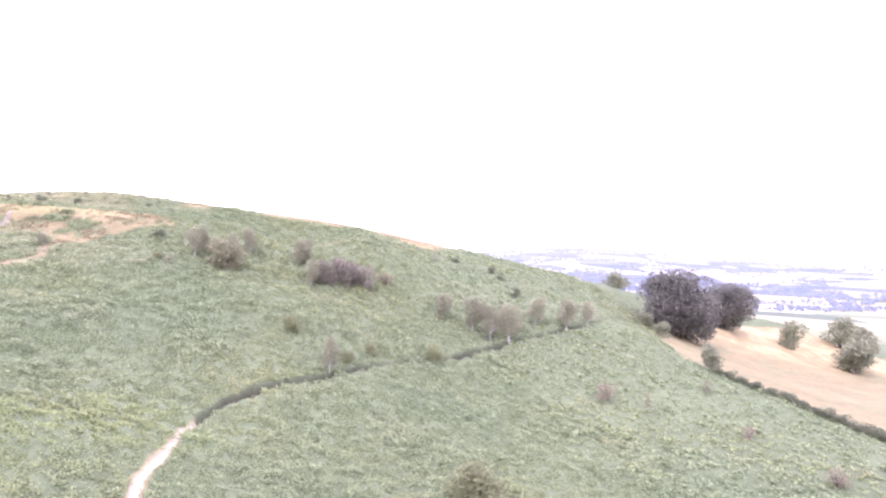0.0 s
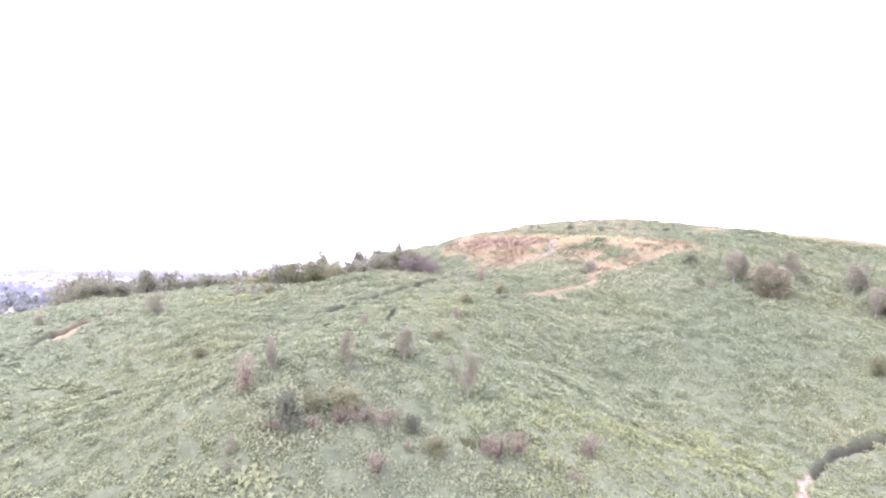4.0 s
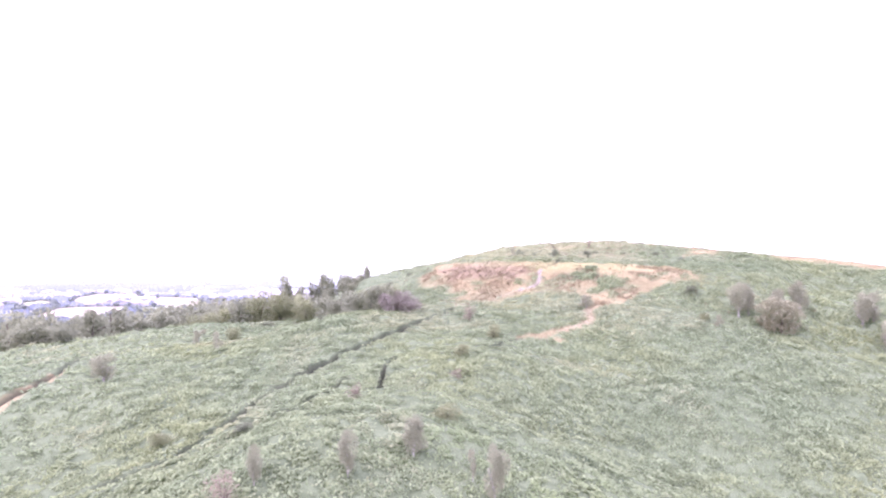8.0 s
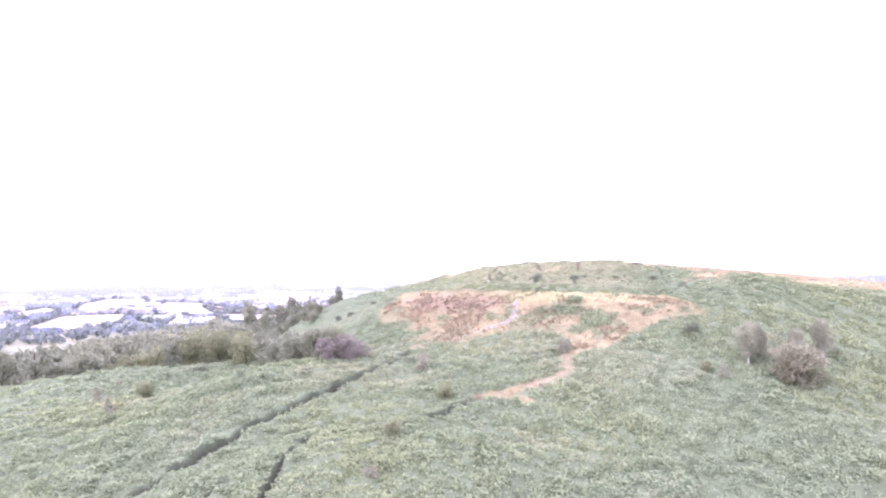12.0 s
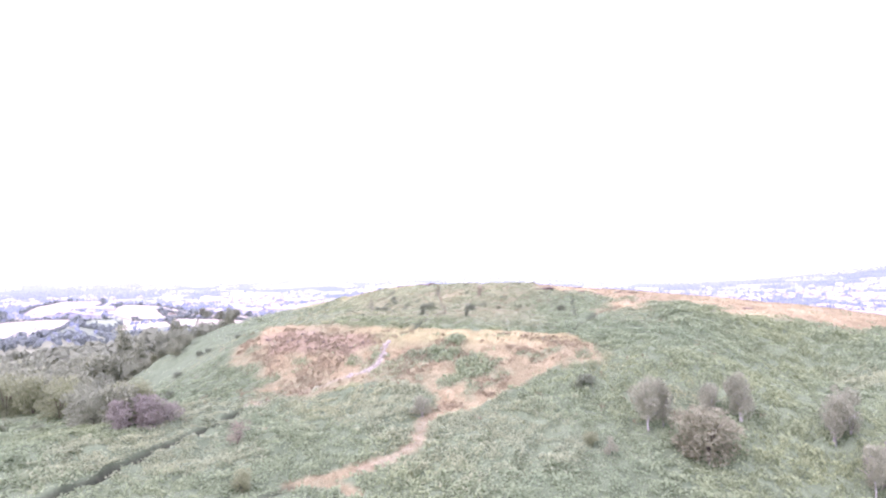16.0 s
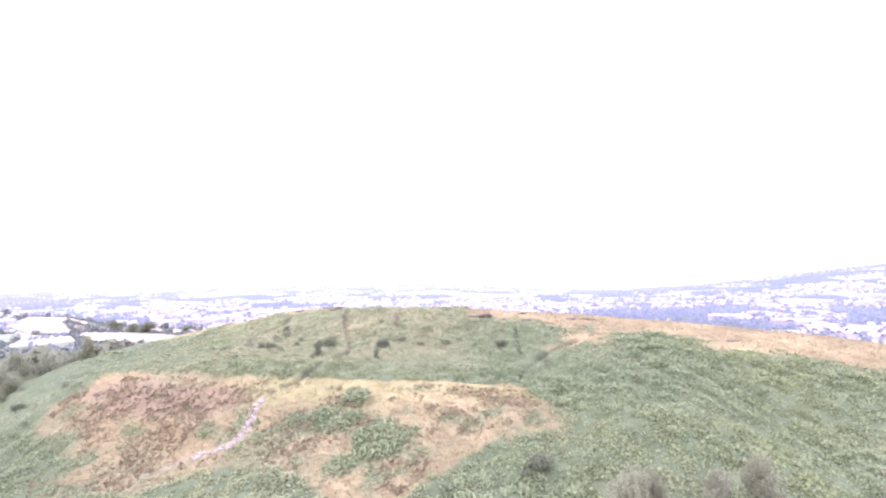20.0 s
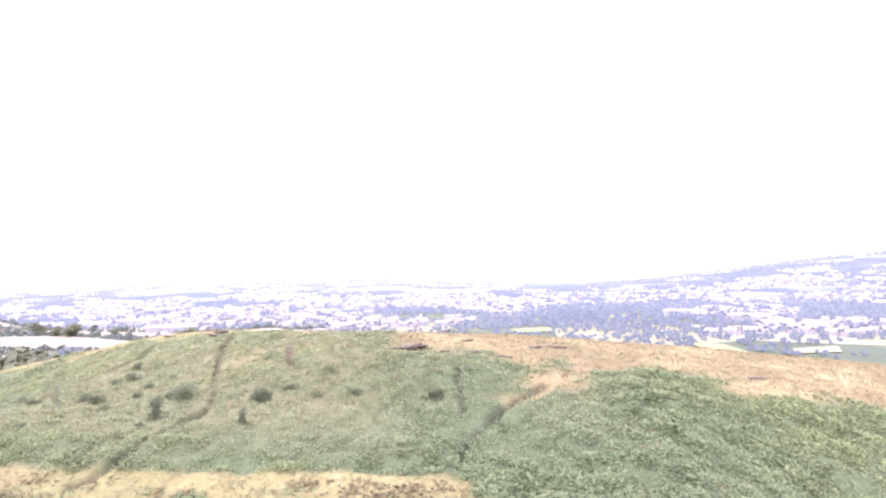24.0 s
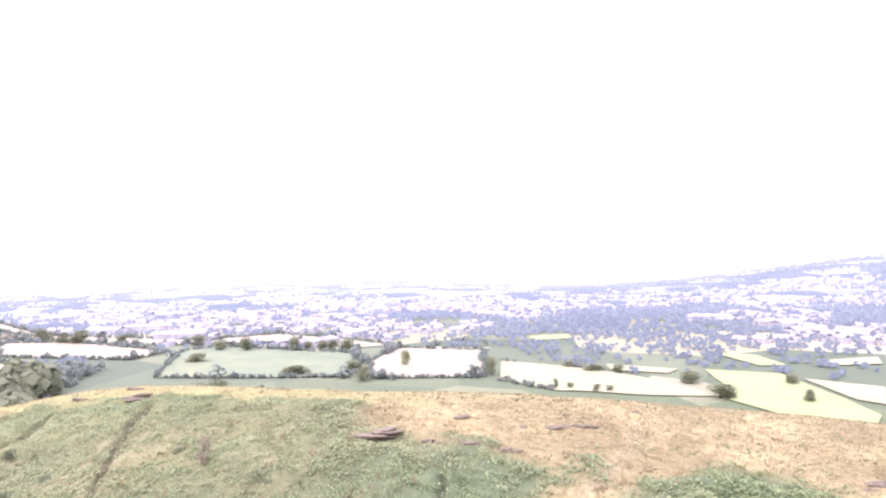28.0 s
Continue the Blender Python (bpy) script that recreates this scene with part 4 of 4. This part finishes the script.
    for i in range(70):
        x, y = rng.uniform(-60, -2) if i < 58 else rng.uniform(-60, 6), rng.uniform(124, 160)
        h = min(8.0, max(2.5, -11.5 + 0.05 * x - float(land(np.array(x), np.array(y))) + rng.uniform(-1.5, 1)))
        plant_at("willow_shrub" if i % 2 else "wood_tree", x, y, h, max(3.5, h * 0.9), "scrub behind the crest", "leafy olive scrub on the far side of the crest")
    for i in range(12):
        x, y = -4 + 1.7 * i, 114 + rng.uniform(-3, 4)
        plant_at("gorse_bush", x, y, rng.uniform(1.2, 2.2), rng.uniform(1.6, 2.6), "bushes behind the crest", "small windswept bush behind the crest")
    # field trees to the east
    plant_at("oak", 112, 52.5, 14.6, 17.5, "field oaks")
    plant_at("oak", 142, 63.5, 11.5, 15.0, "field oaks")
    for x, y, h, w in ((160, 57.5, 7.5, 8.0), (188, 62, 9, 11), (162, 44, 8.5, 11), (170, 47, 9.5, 10), (88.8, 25.8, 4.6, 4.6), (124, 84, 5.5, 8.5), (196, 60, 8, 10), (96.5, 43, 3.4, 4.0), (99, 50, 3.4, 4.5)):
        plant_at("wood_tree", x, y, h, w, "field trees", "leafy dark green tree beside the stubble field")
    for i in range(34):
        t = i / 33
        x, y = 89.6 + 2.2 * min(t * 3, 1), 24 - 36 * t
        plant_at("gorse_bush", x + rng.uniform(-0.4, 0.4), y, rng.uniform(1.2, 1.9), rng.uniform(2.0, 2.8), "hedge along the field", "low dark green hedge bush beside the stubble field")


build_cover()
build_shrubs()


# ---- rocks and stones ----
def slab(seed, flat=0.4):
    bm = bmesh.new()
    bmesh.ops.create_icosphere(bm, subdivisions=2, radius=0.5)
    rng = random.Random(seed)
    off = Vector((rng.uniform(0, 50), rng.uniform(0, 50), 0))
    for v in bm.verts:
        k = 1 + 0.5 * noise.noise(v.co * 2.2 + off)
        v.co = Vector((v.co.x * k, v.co.y * k * 0.8, max(-0.25, min(0.28, v.co.z * k)) * flat * 2))
    me = bpy.data.meshes.new("slab")
    bm.to_mesh(me)
    bm.free()
    me.materials.append(M_ROCK)
    return me


SLABS = [slab(s) for s in range(6)]


def height(x, y):
    x, y = np.array(float(x)), np.array(float(y))
    return float(land(x, y) + grow(x, y))


def build_rocks():
    rng = random.Random(21)
    for x, y, wide, count in ((10.7, 84.2, 1.7, 4), (13.3, 83.3, 0.9, 2), (15, 82.7, 1.0, 2), (16.6, 82.4, 0.9, 2), (18.5, 85.9, 0.9, 1), (20.4, 86, 1.3, 2), (21.9, 86.4, 1.1, 2), (-4.3, 95.6, 1.6, 3), (-8.4, 98, 1.3, 2), (-5.4, 99.4, 1.2, 2), (33.8, 78.8, 1.6, 2), (15.2, 86.9, 1.2, 2), (32.8, 75.4, 0.9, 1), (26.5, 90.5, 1.0, 1)):
        root = new("rock_outcrop")
        root.location = (x, y, height(x, y) - 0.1)
        for i in range(count):
            ob = part("slab", SLABS[rng.randrange(6)], root)
            s = wide * rng.uniform(0.75, 1.0) * (1 - 0.12 * i)
            ob.location = (rng.uniform(-0.5, 0.5) * wide, rng.uniform(-0.2, 0.2) * wide, 0.03 + 0.1 * i)
            ob.rotation_euler = (rng.uniform(-0.08, 0.08), rng.uniform(-0.08, 0.08), rng.uniform(-0.4, 0.4))
            ob.scale = (s * 1.3, s * 0.8, 0.3 + 0.12 * rng.random())
        tagged(root, "layered reddish-brown sandstone outcrop in dry grass", "rock", "outcrops on the crest")
    path = new("stony_path")
    path.location = (-8.2, 63.9, height(-8.2, 63.9))
    tagged(path, "steep path of pale loose stones up the bank", "path")
    scree = new("scree")
    scree.location = (-14, 68, height(-14, 68))
    tagged(scree, "broken red-brown stones on the bare scar", "rocks")
    pts = STONY_PATH[3:]
    for i in range(150):
        k = rng.randrange(len(pts) - 1)
        t = rng.random()
        x = pts[k][0] * (1 - t) + pts[k + 1][0] * t + rng.gauss(0, 0.15)
        y = pts[k][1] * (1 - t) + pts[k + 1][1] * t + rng.gauss(0, 0.15)
        ob = part("stone", PALE_SLABS[rng.randrange(3)], path)
        ob.location = Vector((x, y, height(x, y) + 0.02)) - path.location
        ob.rotation_euler.z = rng.uniform(0, 6.28)
        ob.scale = [rng.uniform(0.12, 0.34)] * 3
    for i in range(190):
        x, y = rng.uniform(-24, -8), rng.uniform(63, 74)
        if float(inside(np.array(x), np.array(y), RED_SCAR)) > -0.2:
            continue
        ob = part("stone", SLABS[rng.randrange(6)], scree)
        ob.location = Vector((x, y, height(x, y) + 0.03)) - scree.location
        ob.rotation_euler.z = rng.uniform(0, 6.28)
        ob.scale = [rng.uniform(0.12, 0.4)] * 3


PALE_SLABS = [slab(30 + s) for s in range(3)]
for me in PALE_SLABS:
    me.materials[0] = M_STONE
build_rocks()


# ---- the valley ----
def field(name, outline, mat, label):
    """A field laid over the ground."""
    xs, ys = [p[0] for p in outline], [p[1] for p in outline]
    step_m = max(max(xs) - min(xs), max(ys) - min(ys)) / 24
    gx, gy = np.meshgrid(np.arange(min(xs), max(xs) + step_m, step_m), np.arange(min(ys), max(ys) + step_m, step_m))
    bm = bmesh.new()
    vs = [bm.verts.new((x, y, 0)) for x, y in outline]
    bm.faces.new(vs)
    for axis_dir, values in (((1, 0, 0), gx[0]), ((0, 1, 0), gy[:, 0])):
        for c in values[1:-1]:
            co = (c, 0, 0) if axis_dir[0] else (0, c, 0)
            bmesh.ops.bisect_plane(bm, geom=bm.verts[:] + bm.edges[:] + bm.faces[:], plane_co=co, plane_no=axis_dir)
    for v in bm.verts:
        v.co.z = float(land(np.array(v.co.x), np.array(v.co.y))) + 0.45
    if sum(f.normal.z for f in bm.faces) < 0:
        bmesh.ops.reverse_faces(bm, faces=bm.faces[:])
    me = bpy.data.meshes.new(name)
    bm.to_mesh(me)
    bm.free()
    me.materials.append(mat)
    return tagged(new(name, me), label, "field", kind="structure")


FIELDS = [
    ("stubble_field", [(-343, 562), (-389, 659), (-413, 752), (-375, 762), (-329, 678), (-294, 556), (-300, 506)], M_WHEATFIELD, "pale cut cornfield beyond the wood"),
    ("stubble_field", [(-282, 576), (-320, 690), (-275, 668), (-198, 552), (-190, 474), (-219, 484)], M_WHEATFIELD, "pale cornfield crossed by tracks"),
    ("stubble_field", [(-301, 469), (-288, 490), (-264, 499), (-233, 422), (-220, 370), (-227, 351), (-262, 365)], M_WHEATFIELD, "pale cut cornfield below the wood"),
    ("hay_field", [(-362, 503), (-385, 594), (-345, 545), (-316, 498), (-311, 440)], M_HAY, "narrow pale hay field beyond the wood"),
    ("pasture", [(-237, 445), (-249, 487), (-233, 495), (-211, 450), (-195, 399)], M_PASTURE, "green pasture between pale cornfields"),
    ("stubble_field", [(18, 365), (34, 402), (73, 382), (62, 322), (17, 330)], M_WHEATFIELD, "pale cut cornfield in the valley"),
    ("hay_field", [(75, 352), (97, 333), (118, 306), (129, 284), (130, 270), (82, 286), (67, 317)], M_HAY, "pale yellow hay meadow below the hill"),
    ("meadow", [(148, 310), (170, 294), (168, 277), (166, 255), (162, 234), (154, 226), (137, 240), (132, 264), (141, 278), (144, 295)], M_MEADOW, "yellow-green meadow below the hill"),
    ("hay_field", [(172, 284), (188, 264), (173, 243), (168.5, 252)], M_HAY, "narrow pale hay field"),
    ("pasture", [(-69, 345), (-76, 421), (-59, 436), (11, 388), (14, 366), (9, 334)], M_PASTURE, "dull green pasture on a rise"),
    ("stubble_field", [(-77, 449), (-66, 481), (-35, 499), (1, 462), (31, 418), (16, 410), (-30, 444)], M_WHEATFIELD, "pale cornfield on a rounded rise"),
    ("stubble_field", [(-199, 495), (-152, 485), (-83, 423), (-92, 393), (-165, 423)], M_WHEATFIELD, "pale cut cornfield in the valley"),
    ("stubble_field", [(-238, 580), (-200, 543), (-140, 510), (-86, 480), (-83, 453), (-114, 462), (-170, 504), (-209, 519)], M_WHEATFIELD, "long pale cornfield behind the hedges"),
    ("hay_field", [(-157, 401), (-142, 388), (-128, 352), (-138, 350)], M_HAY, "small dry hay field below the wood"),
    ("pasture", [(169, 345), (183, 332), (181, 306), (171, 310)], M_MEADOW, "small green meadow among trees"),
    ("hay_field", [(200, 311), (225, 312), (215, 297), (199, 300)], M_HAY, "pale hay field among trees"),
    ("pasture", [(109, 436), (134, 441), (131, 420), (107, 415)], M_MEADOW, "small green meadow among trees"),
    ("hay_field", [(115, 331), (139, 314), (132, 308), (113, 319)], M_HAY, "narrow pale hay strip between hedges"),
]


FAR_WOOD = [(-589, 884), (-412, 640), (-425, 700), (-465, 862), (-372, 849), (-347, 899), (-425, 976), (-487, 1116), (-539, 976), (-512, 815)]


def build_valley():
    rng = random.Random(5)
    for f in FIELDS:
        field(*f)

    def clear(x, y, gap=2.0):
        return np.min([inside(x, y, f[1]) for f in FIELDS], axis=0) > gap

    # hedges along the field edges
    mid, far = [], []
    for _, outline, _, _ in FIELDS:
        for (ax, ay), (bx, by) in zip(outline, outline[1:] + outline[:1]):
            d = math.hypot(bx - ax, by - ay)
            gap = rng.random() < 0.12
            for i in range(int(d / 1.3)):
                t = (i + rng.random()) / (d / 1.3)
                if not gap and rng.random() < 0.92:
                    size = rng.uniform(0.3, 0.48) if rng.random() < 0.9 else rng.uniform(0.6, 1.1)
                    mid.append((ax + (bx - ax) * t + rng.gauss(0, 0.6), ay + (by - ay) * t + rng.gauss(0, 0.6), size))
    # copses between the fields, and the woods below the spur
    spots = []
    for lo_x, hi_x, lo_y, hi_y, count, seed, limit in ((-290, 250, 380, 700, 900, 3, 0.52), (90, 330, 280, 620, 1500, 14, 0.42), (-270, -95, 170, 372, 900, 4, 0.36), (-420, -280, 330, 620, 420, 6, 0.5)):
        for i in range(count):
            x, y = rng.uniform(lo_x, hi_x), rng.uniform(lo_y, hi_y)
            if bumps(np.array(x), np.array(y * 1.4), 62, seed) > limit and x < 1.1 * y:
                spots.append((x, y, rng.uniform(0.6, 1.1)))
    ok = clear(np.array([q[0] for q in spots]), np.array([q[1] for q in spots]), 3.0)
    mid += [q for q, good in zip(spots, ok) if good and q[1] < 430]
    far += [(q[0], q[1], 1.35 * q[2]) for q, good in zip(spots, ok) if good and q[1] >= 430]
    far += [q for q in mid if q[0] > 80]
    mid = [q for q in mid if q[0] <= 80]
    far_trees("valley_hedges", mid, M_HEDGE, "hazy blue-green hedgerows and copses in the valley", 5.5, n=40)
    for x, y, h, w in ((-174, 497, 8.6, 11.8), (-158, 486, 6.8, 8.3), (-147, 479, 8.2, 13.3), (-118, 462, 6.3, 6.3), (-73, 443, 6.5, 10.4), (-57, 421, 5.5, 8.0), (-43, 414, 7.2, 8.4), (-60, 378, 4.4, 11.4), (-19, 408, 7.6, 7.0), (-12, 411, 4.7, 5.3),
                       (-5, 406, 5.2, 7.0), (1, 407, 5.2, 6.4), (8, 396, 6.8, 7.3), (14, 327, 6.3, 7.2), (10, 347, 4.8, 7.7), (-13, 345, 3.9, 12.5), (114, 314, 3.7, 5.6), (131, 268, 5.3, 10.6), (133, 293, 4.4, 9.3), (154, 255, 4.5, 4.1),
                       (165, 279, 3.6, 5.9), (65, 325, 8.2, 5.0), (101, 331, 2.4, 9.6), (107, 321, 2.8, 9.4)):
        plant_at("wood_tree", x, y, h, w * 1.1, "valley trees", "round dark green tree in a valley hedge")
    plant_at("willow_shrub", 33, 354, 6.9, 5.5, "valley trees", "pale leafy tree in a cut cornfield")
    for x, y, h, w in ((82, 293, 3.8, 2.5), (87, 291, 2.5, 2.9), (94, 284, 2.9, 3.3), (99, 284, 2.5, 2.9)):
        plant_at("gorse_bush", x, y, h, w, "field bushes", "scrubby green bush at the edge of a hay meadow")
    for i in range(26):
        x = -5 + 115 * rng.random()
        plant_at("gorse_bush", x, 168 + 30 * rng.random() + 0.2 * x, rng.uniform(2.0, 3.4), rng.uniform(2.5, 4.0), "scrub below the crest", "scrubby green bush below the hill's crest")
    # distant woods and hedges
    for i in range(2600):
        x, y = rng.uniform(-605, -357), rng.uniform(574, 1116)
        if inside(np.array(x), np.array(y), FAR_WOOD) < 0:
            far.append((x, y, rng.uniform(0.7, 1.2)))
    for i in range(560):
        a, d = radians(rng.uniform(-46, 74)), 420 + 950 * rng.random() ** 1.1
        x, y, t = d * math.sin(a), d * math.cos(a), rng.uniform(-0.5, 0.5) + rng.choice((0, 0, 1.2))
        for k in range(rng.randrange(6, 26)):
            if rng.random() < 0.85:
                far.append((x + 3.4 * k * math.cos(t) + rng.gauss(0, 0.9), y + 3.4 * k * math.sin(t) + rng.gauss(0, 0.9), rng.uniform(0.5, 1.1)))
    # hedge lines and a wood on the hill across the valley
    for i in range(95):
        a, d, count = radians(rng.uniform(16, 52)), rng.uniform(620, 1364), rng.randrange(14, 46)
        t = -a + rng.uniform(-0.25, 0.25)
        for k in range(count):
            far.append((d * math.sin(a) + 3.4 * k * math.cos(t) + rng.gauss(0, 1.2), d * math.cos(a) + 3.4 * k * math.sin(t) + rng.gauss(0, 1.2), rng.uniform(0.5, 1.2)))
    for i in range(1100):
        a, d = radians(rng.uniform(30, 48)), rng.uniform(527, 667)
        if bumps(np.array(d * math.sin(a)), np.array(d * math.cos(a)), 50, 40) > 0.36 - 0.57 * (a - 0.47):
            far.append((d * math.sin(a), d * math.cos(a), rng.uniform(0.8, 1.3)))
    for i in range(3800):
        a, d = radians(rng.uniform(-46, 74)), 400 + 950 * rng.random() ** 1.2
        x, y = d * math.sin(a), d * math.cos(a)
        if bumps(np.array(x), np.array(y * 2.0), 80, 9) + 0.25 * bumps(np.array(x), np.array(y), 18, 2) > 0.68:
            far.append((x, y, rng.uniform(0.6, 1.2)))
    ok = clear(np.array([q[0] for q in far]), np.array([q[1] for q in far]), 2.5)
    far = [q for q, good in zip(far, ok) if good]
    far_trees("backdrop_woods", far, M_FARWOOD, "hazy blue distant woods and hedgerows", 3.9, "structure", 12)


def build_backdrop():
    """The far side of the valley, out to the horizon."""
    r = np.concatenate([np.linspace(600, 930, 60), np.linspace(945, 1640, 34)])
    a = np.radians(np.linspace(-75, 110, 160))
    ga, gr = np.meshgrid(a, r)
    x, y = gr * np.sin(ga), gr * np.cos(ga)
    v = np.stack([x, y, land(x, y) + 0.8 * step(gr, 600, 640) - 0.5], -1).reshape(-1, 3)
    i = np.arange((len(r) - 1) * len(a)).reshape(len(r) - 1, len(a))[:, :-1].ravel()
    f = np.stack([i, i + len(a), i + len(a) + 1, i + 1], -1)
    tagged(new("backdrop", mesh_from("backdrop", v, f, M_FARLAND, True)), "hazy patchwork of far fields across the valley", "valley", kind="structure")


build_backdrop()


def build_town():
    """The small town in the valley: far houses, each with walls and a gabled roof."""
    rng = random.Random(17)
    walls, wf, roofs, rf = [], [], [], []
    count = 0
    while count < 1250:
        a = radians(rng.uniform(-42, 44))
        d = 420 + 470 * rng.random()
        x, y = d * math.sin(a), d * math.cos(a)
        if bumps(np.array(x), np.array(y), 72, 21) < 0.5 or (x < -0.2 * y and d < 560) or min(float(inside(np.array(x), np.array(y), f[1])) for f in FIELDS) < 4:
            continue
        count += 1
        z = float(land(np.array(x), np.array(y)))
        w, l, h, r = rng.uniform(1.6, 2.2), rng.uniform(2.2, 4.0), rng.uniform(2.2, 3.0), rng.uniform(1.0, 1.6)
        if rng.random() < 0.05:
            w, l, h = w * 3, l * 4, 3.6
        t = rng.uniform(0, 3.14)
        c, s = math.cos(t), math.sin(t)
        spin = lambda p: (x + c * p[0] - s * p[1], y + s * p[0] + c * p[1], z + p[2])
        o = len(walls)
        walls += [spin(p) for p in ((-l, -w, -2), (l, -w, -2), (l, w, -2), (-l, w, -2), (-l, -w, h), (l, -w, h), (l, w, h), (-l, w, h))]
        wf += [(o, o + 1, o + 5, o + 4), (o + 1, o + 2, o + 6, o + 5), (o + 2, o + 3, o + 7, o + 6), (o + 3, o, o + 4, o + 7)]
        o = len(roofs)
        roofs += [spin(p) for p in ((-l - 0.3, -w - 0.4, h - 0.2), (l + 0.3, -w - 0.4, h - 0.2), (l + 0.3, w + 0.4, h - 0.2), (-l - 0.3, w + 0.4, h - 0.2), (-l - 0.3, 0, h + r), (l + 0.3, 0, h + r))]
        rf += [(o, o + 1, o + 5, o + 4), (o + 2, o + 3, o + 4, o + 5), (o + 1, o + 2, o + 5, o + 5), (o + 3, o, o + 4, o + 4)]
    town = new("town")
    tagged(town, "hazy distant town of pale houses in the valley", "town", kind="stuff")
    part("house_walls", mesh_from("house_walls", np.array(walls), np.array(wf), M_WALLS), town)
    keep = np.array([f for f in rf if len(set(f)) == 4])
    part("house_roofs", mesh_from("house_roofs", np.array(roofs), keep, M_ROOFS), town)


build_valley()
build_town()
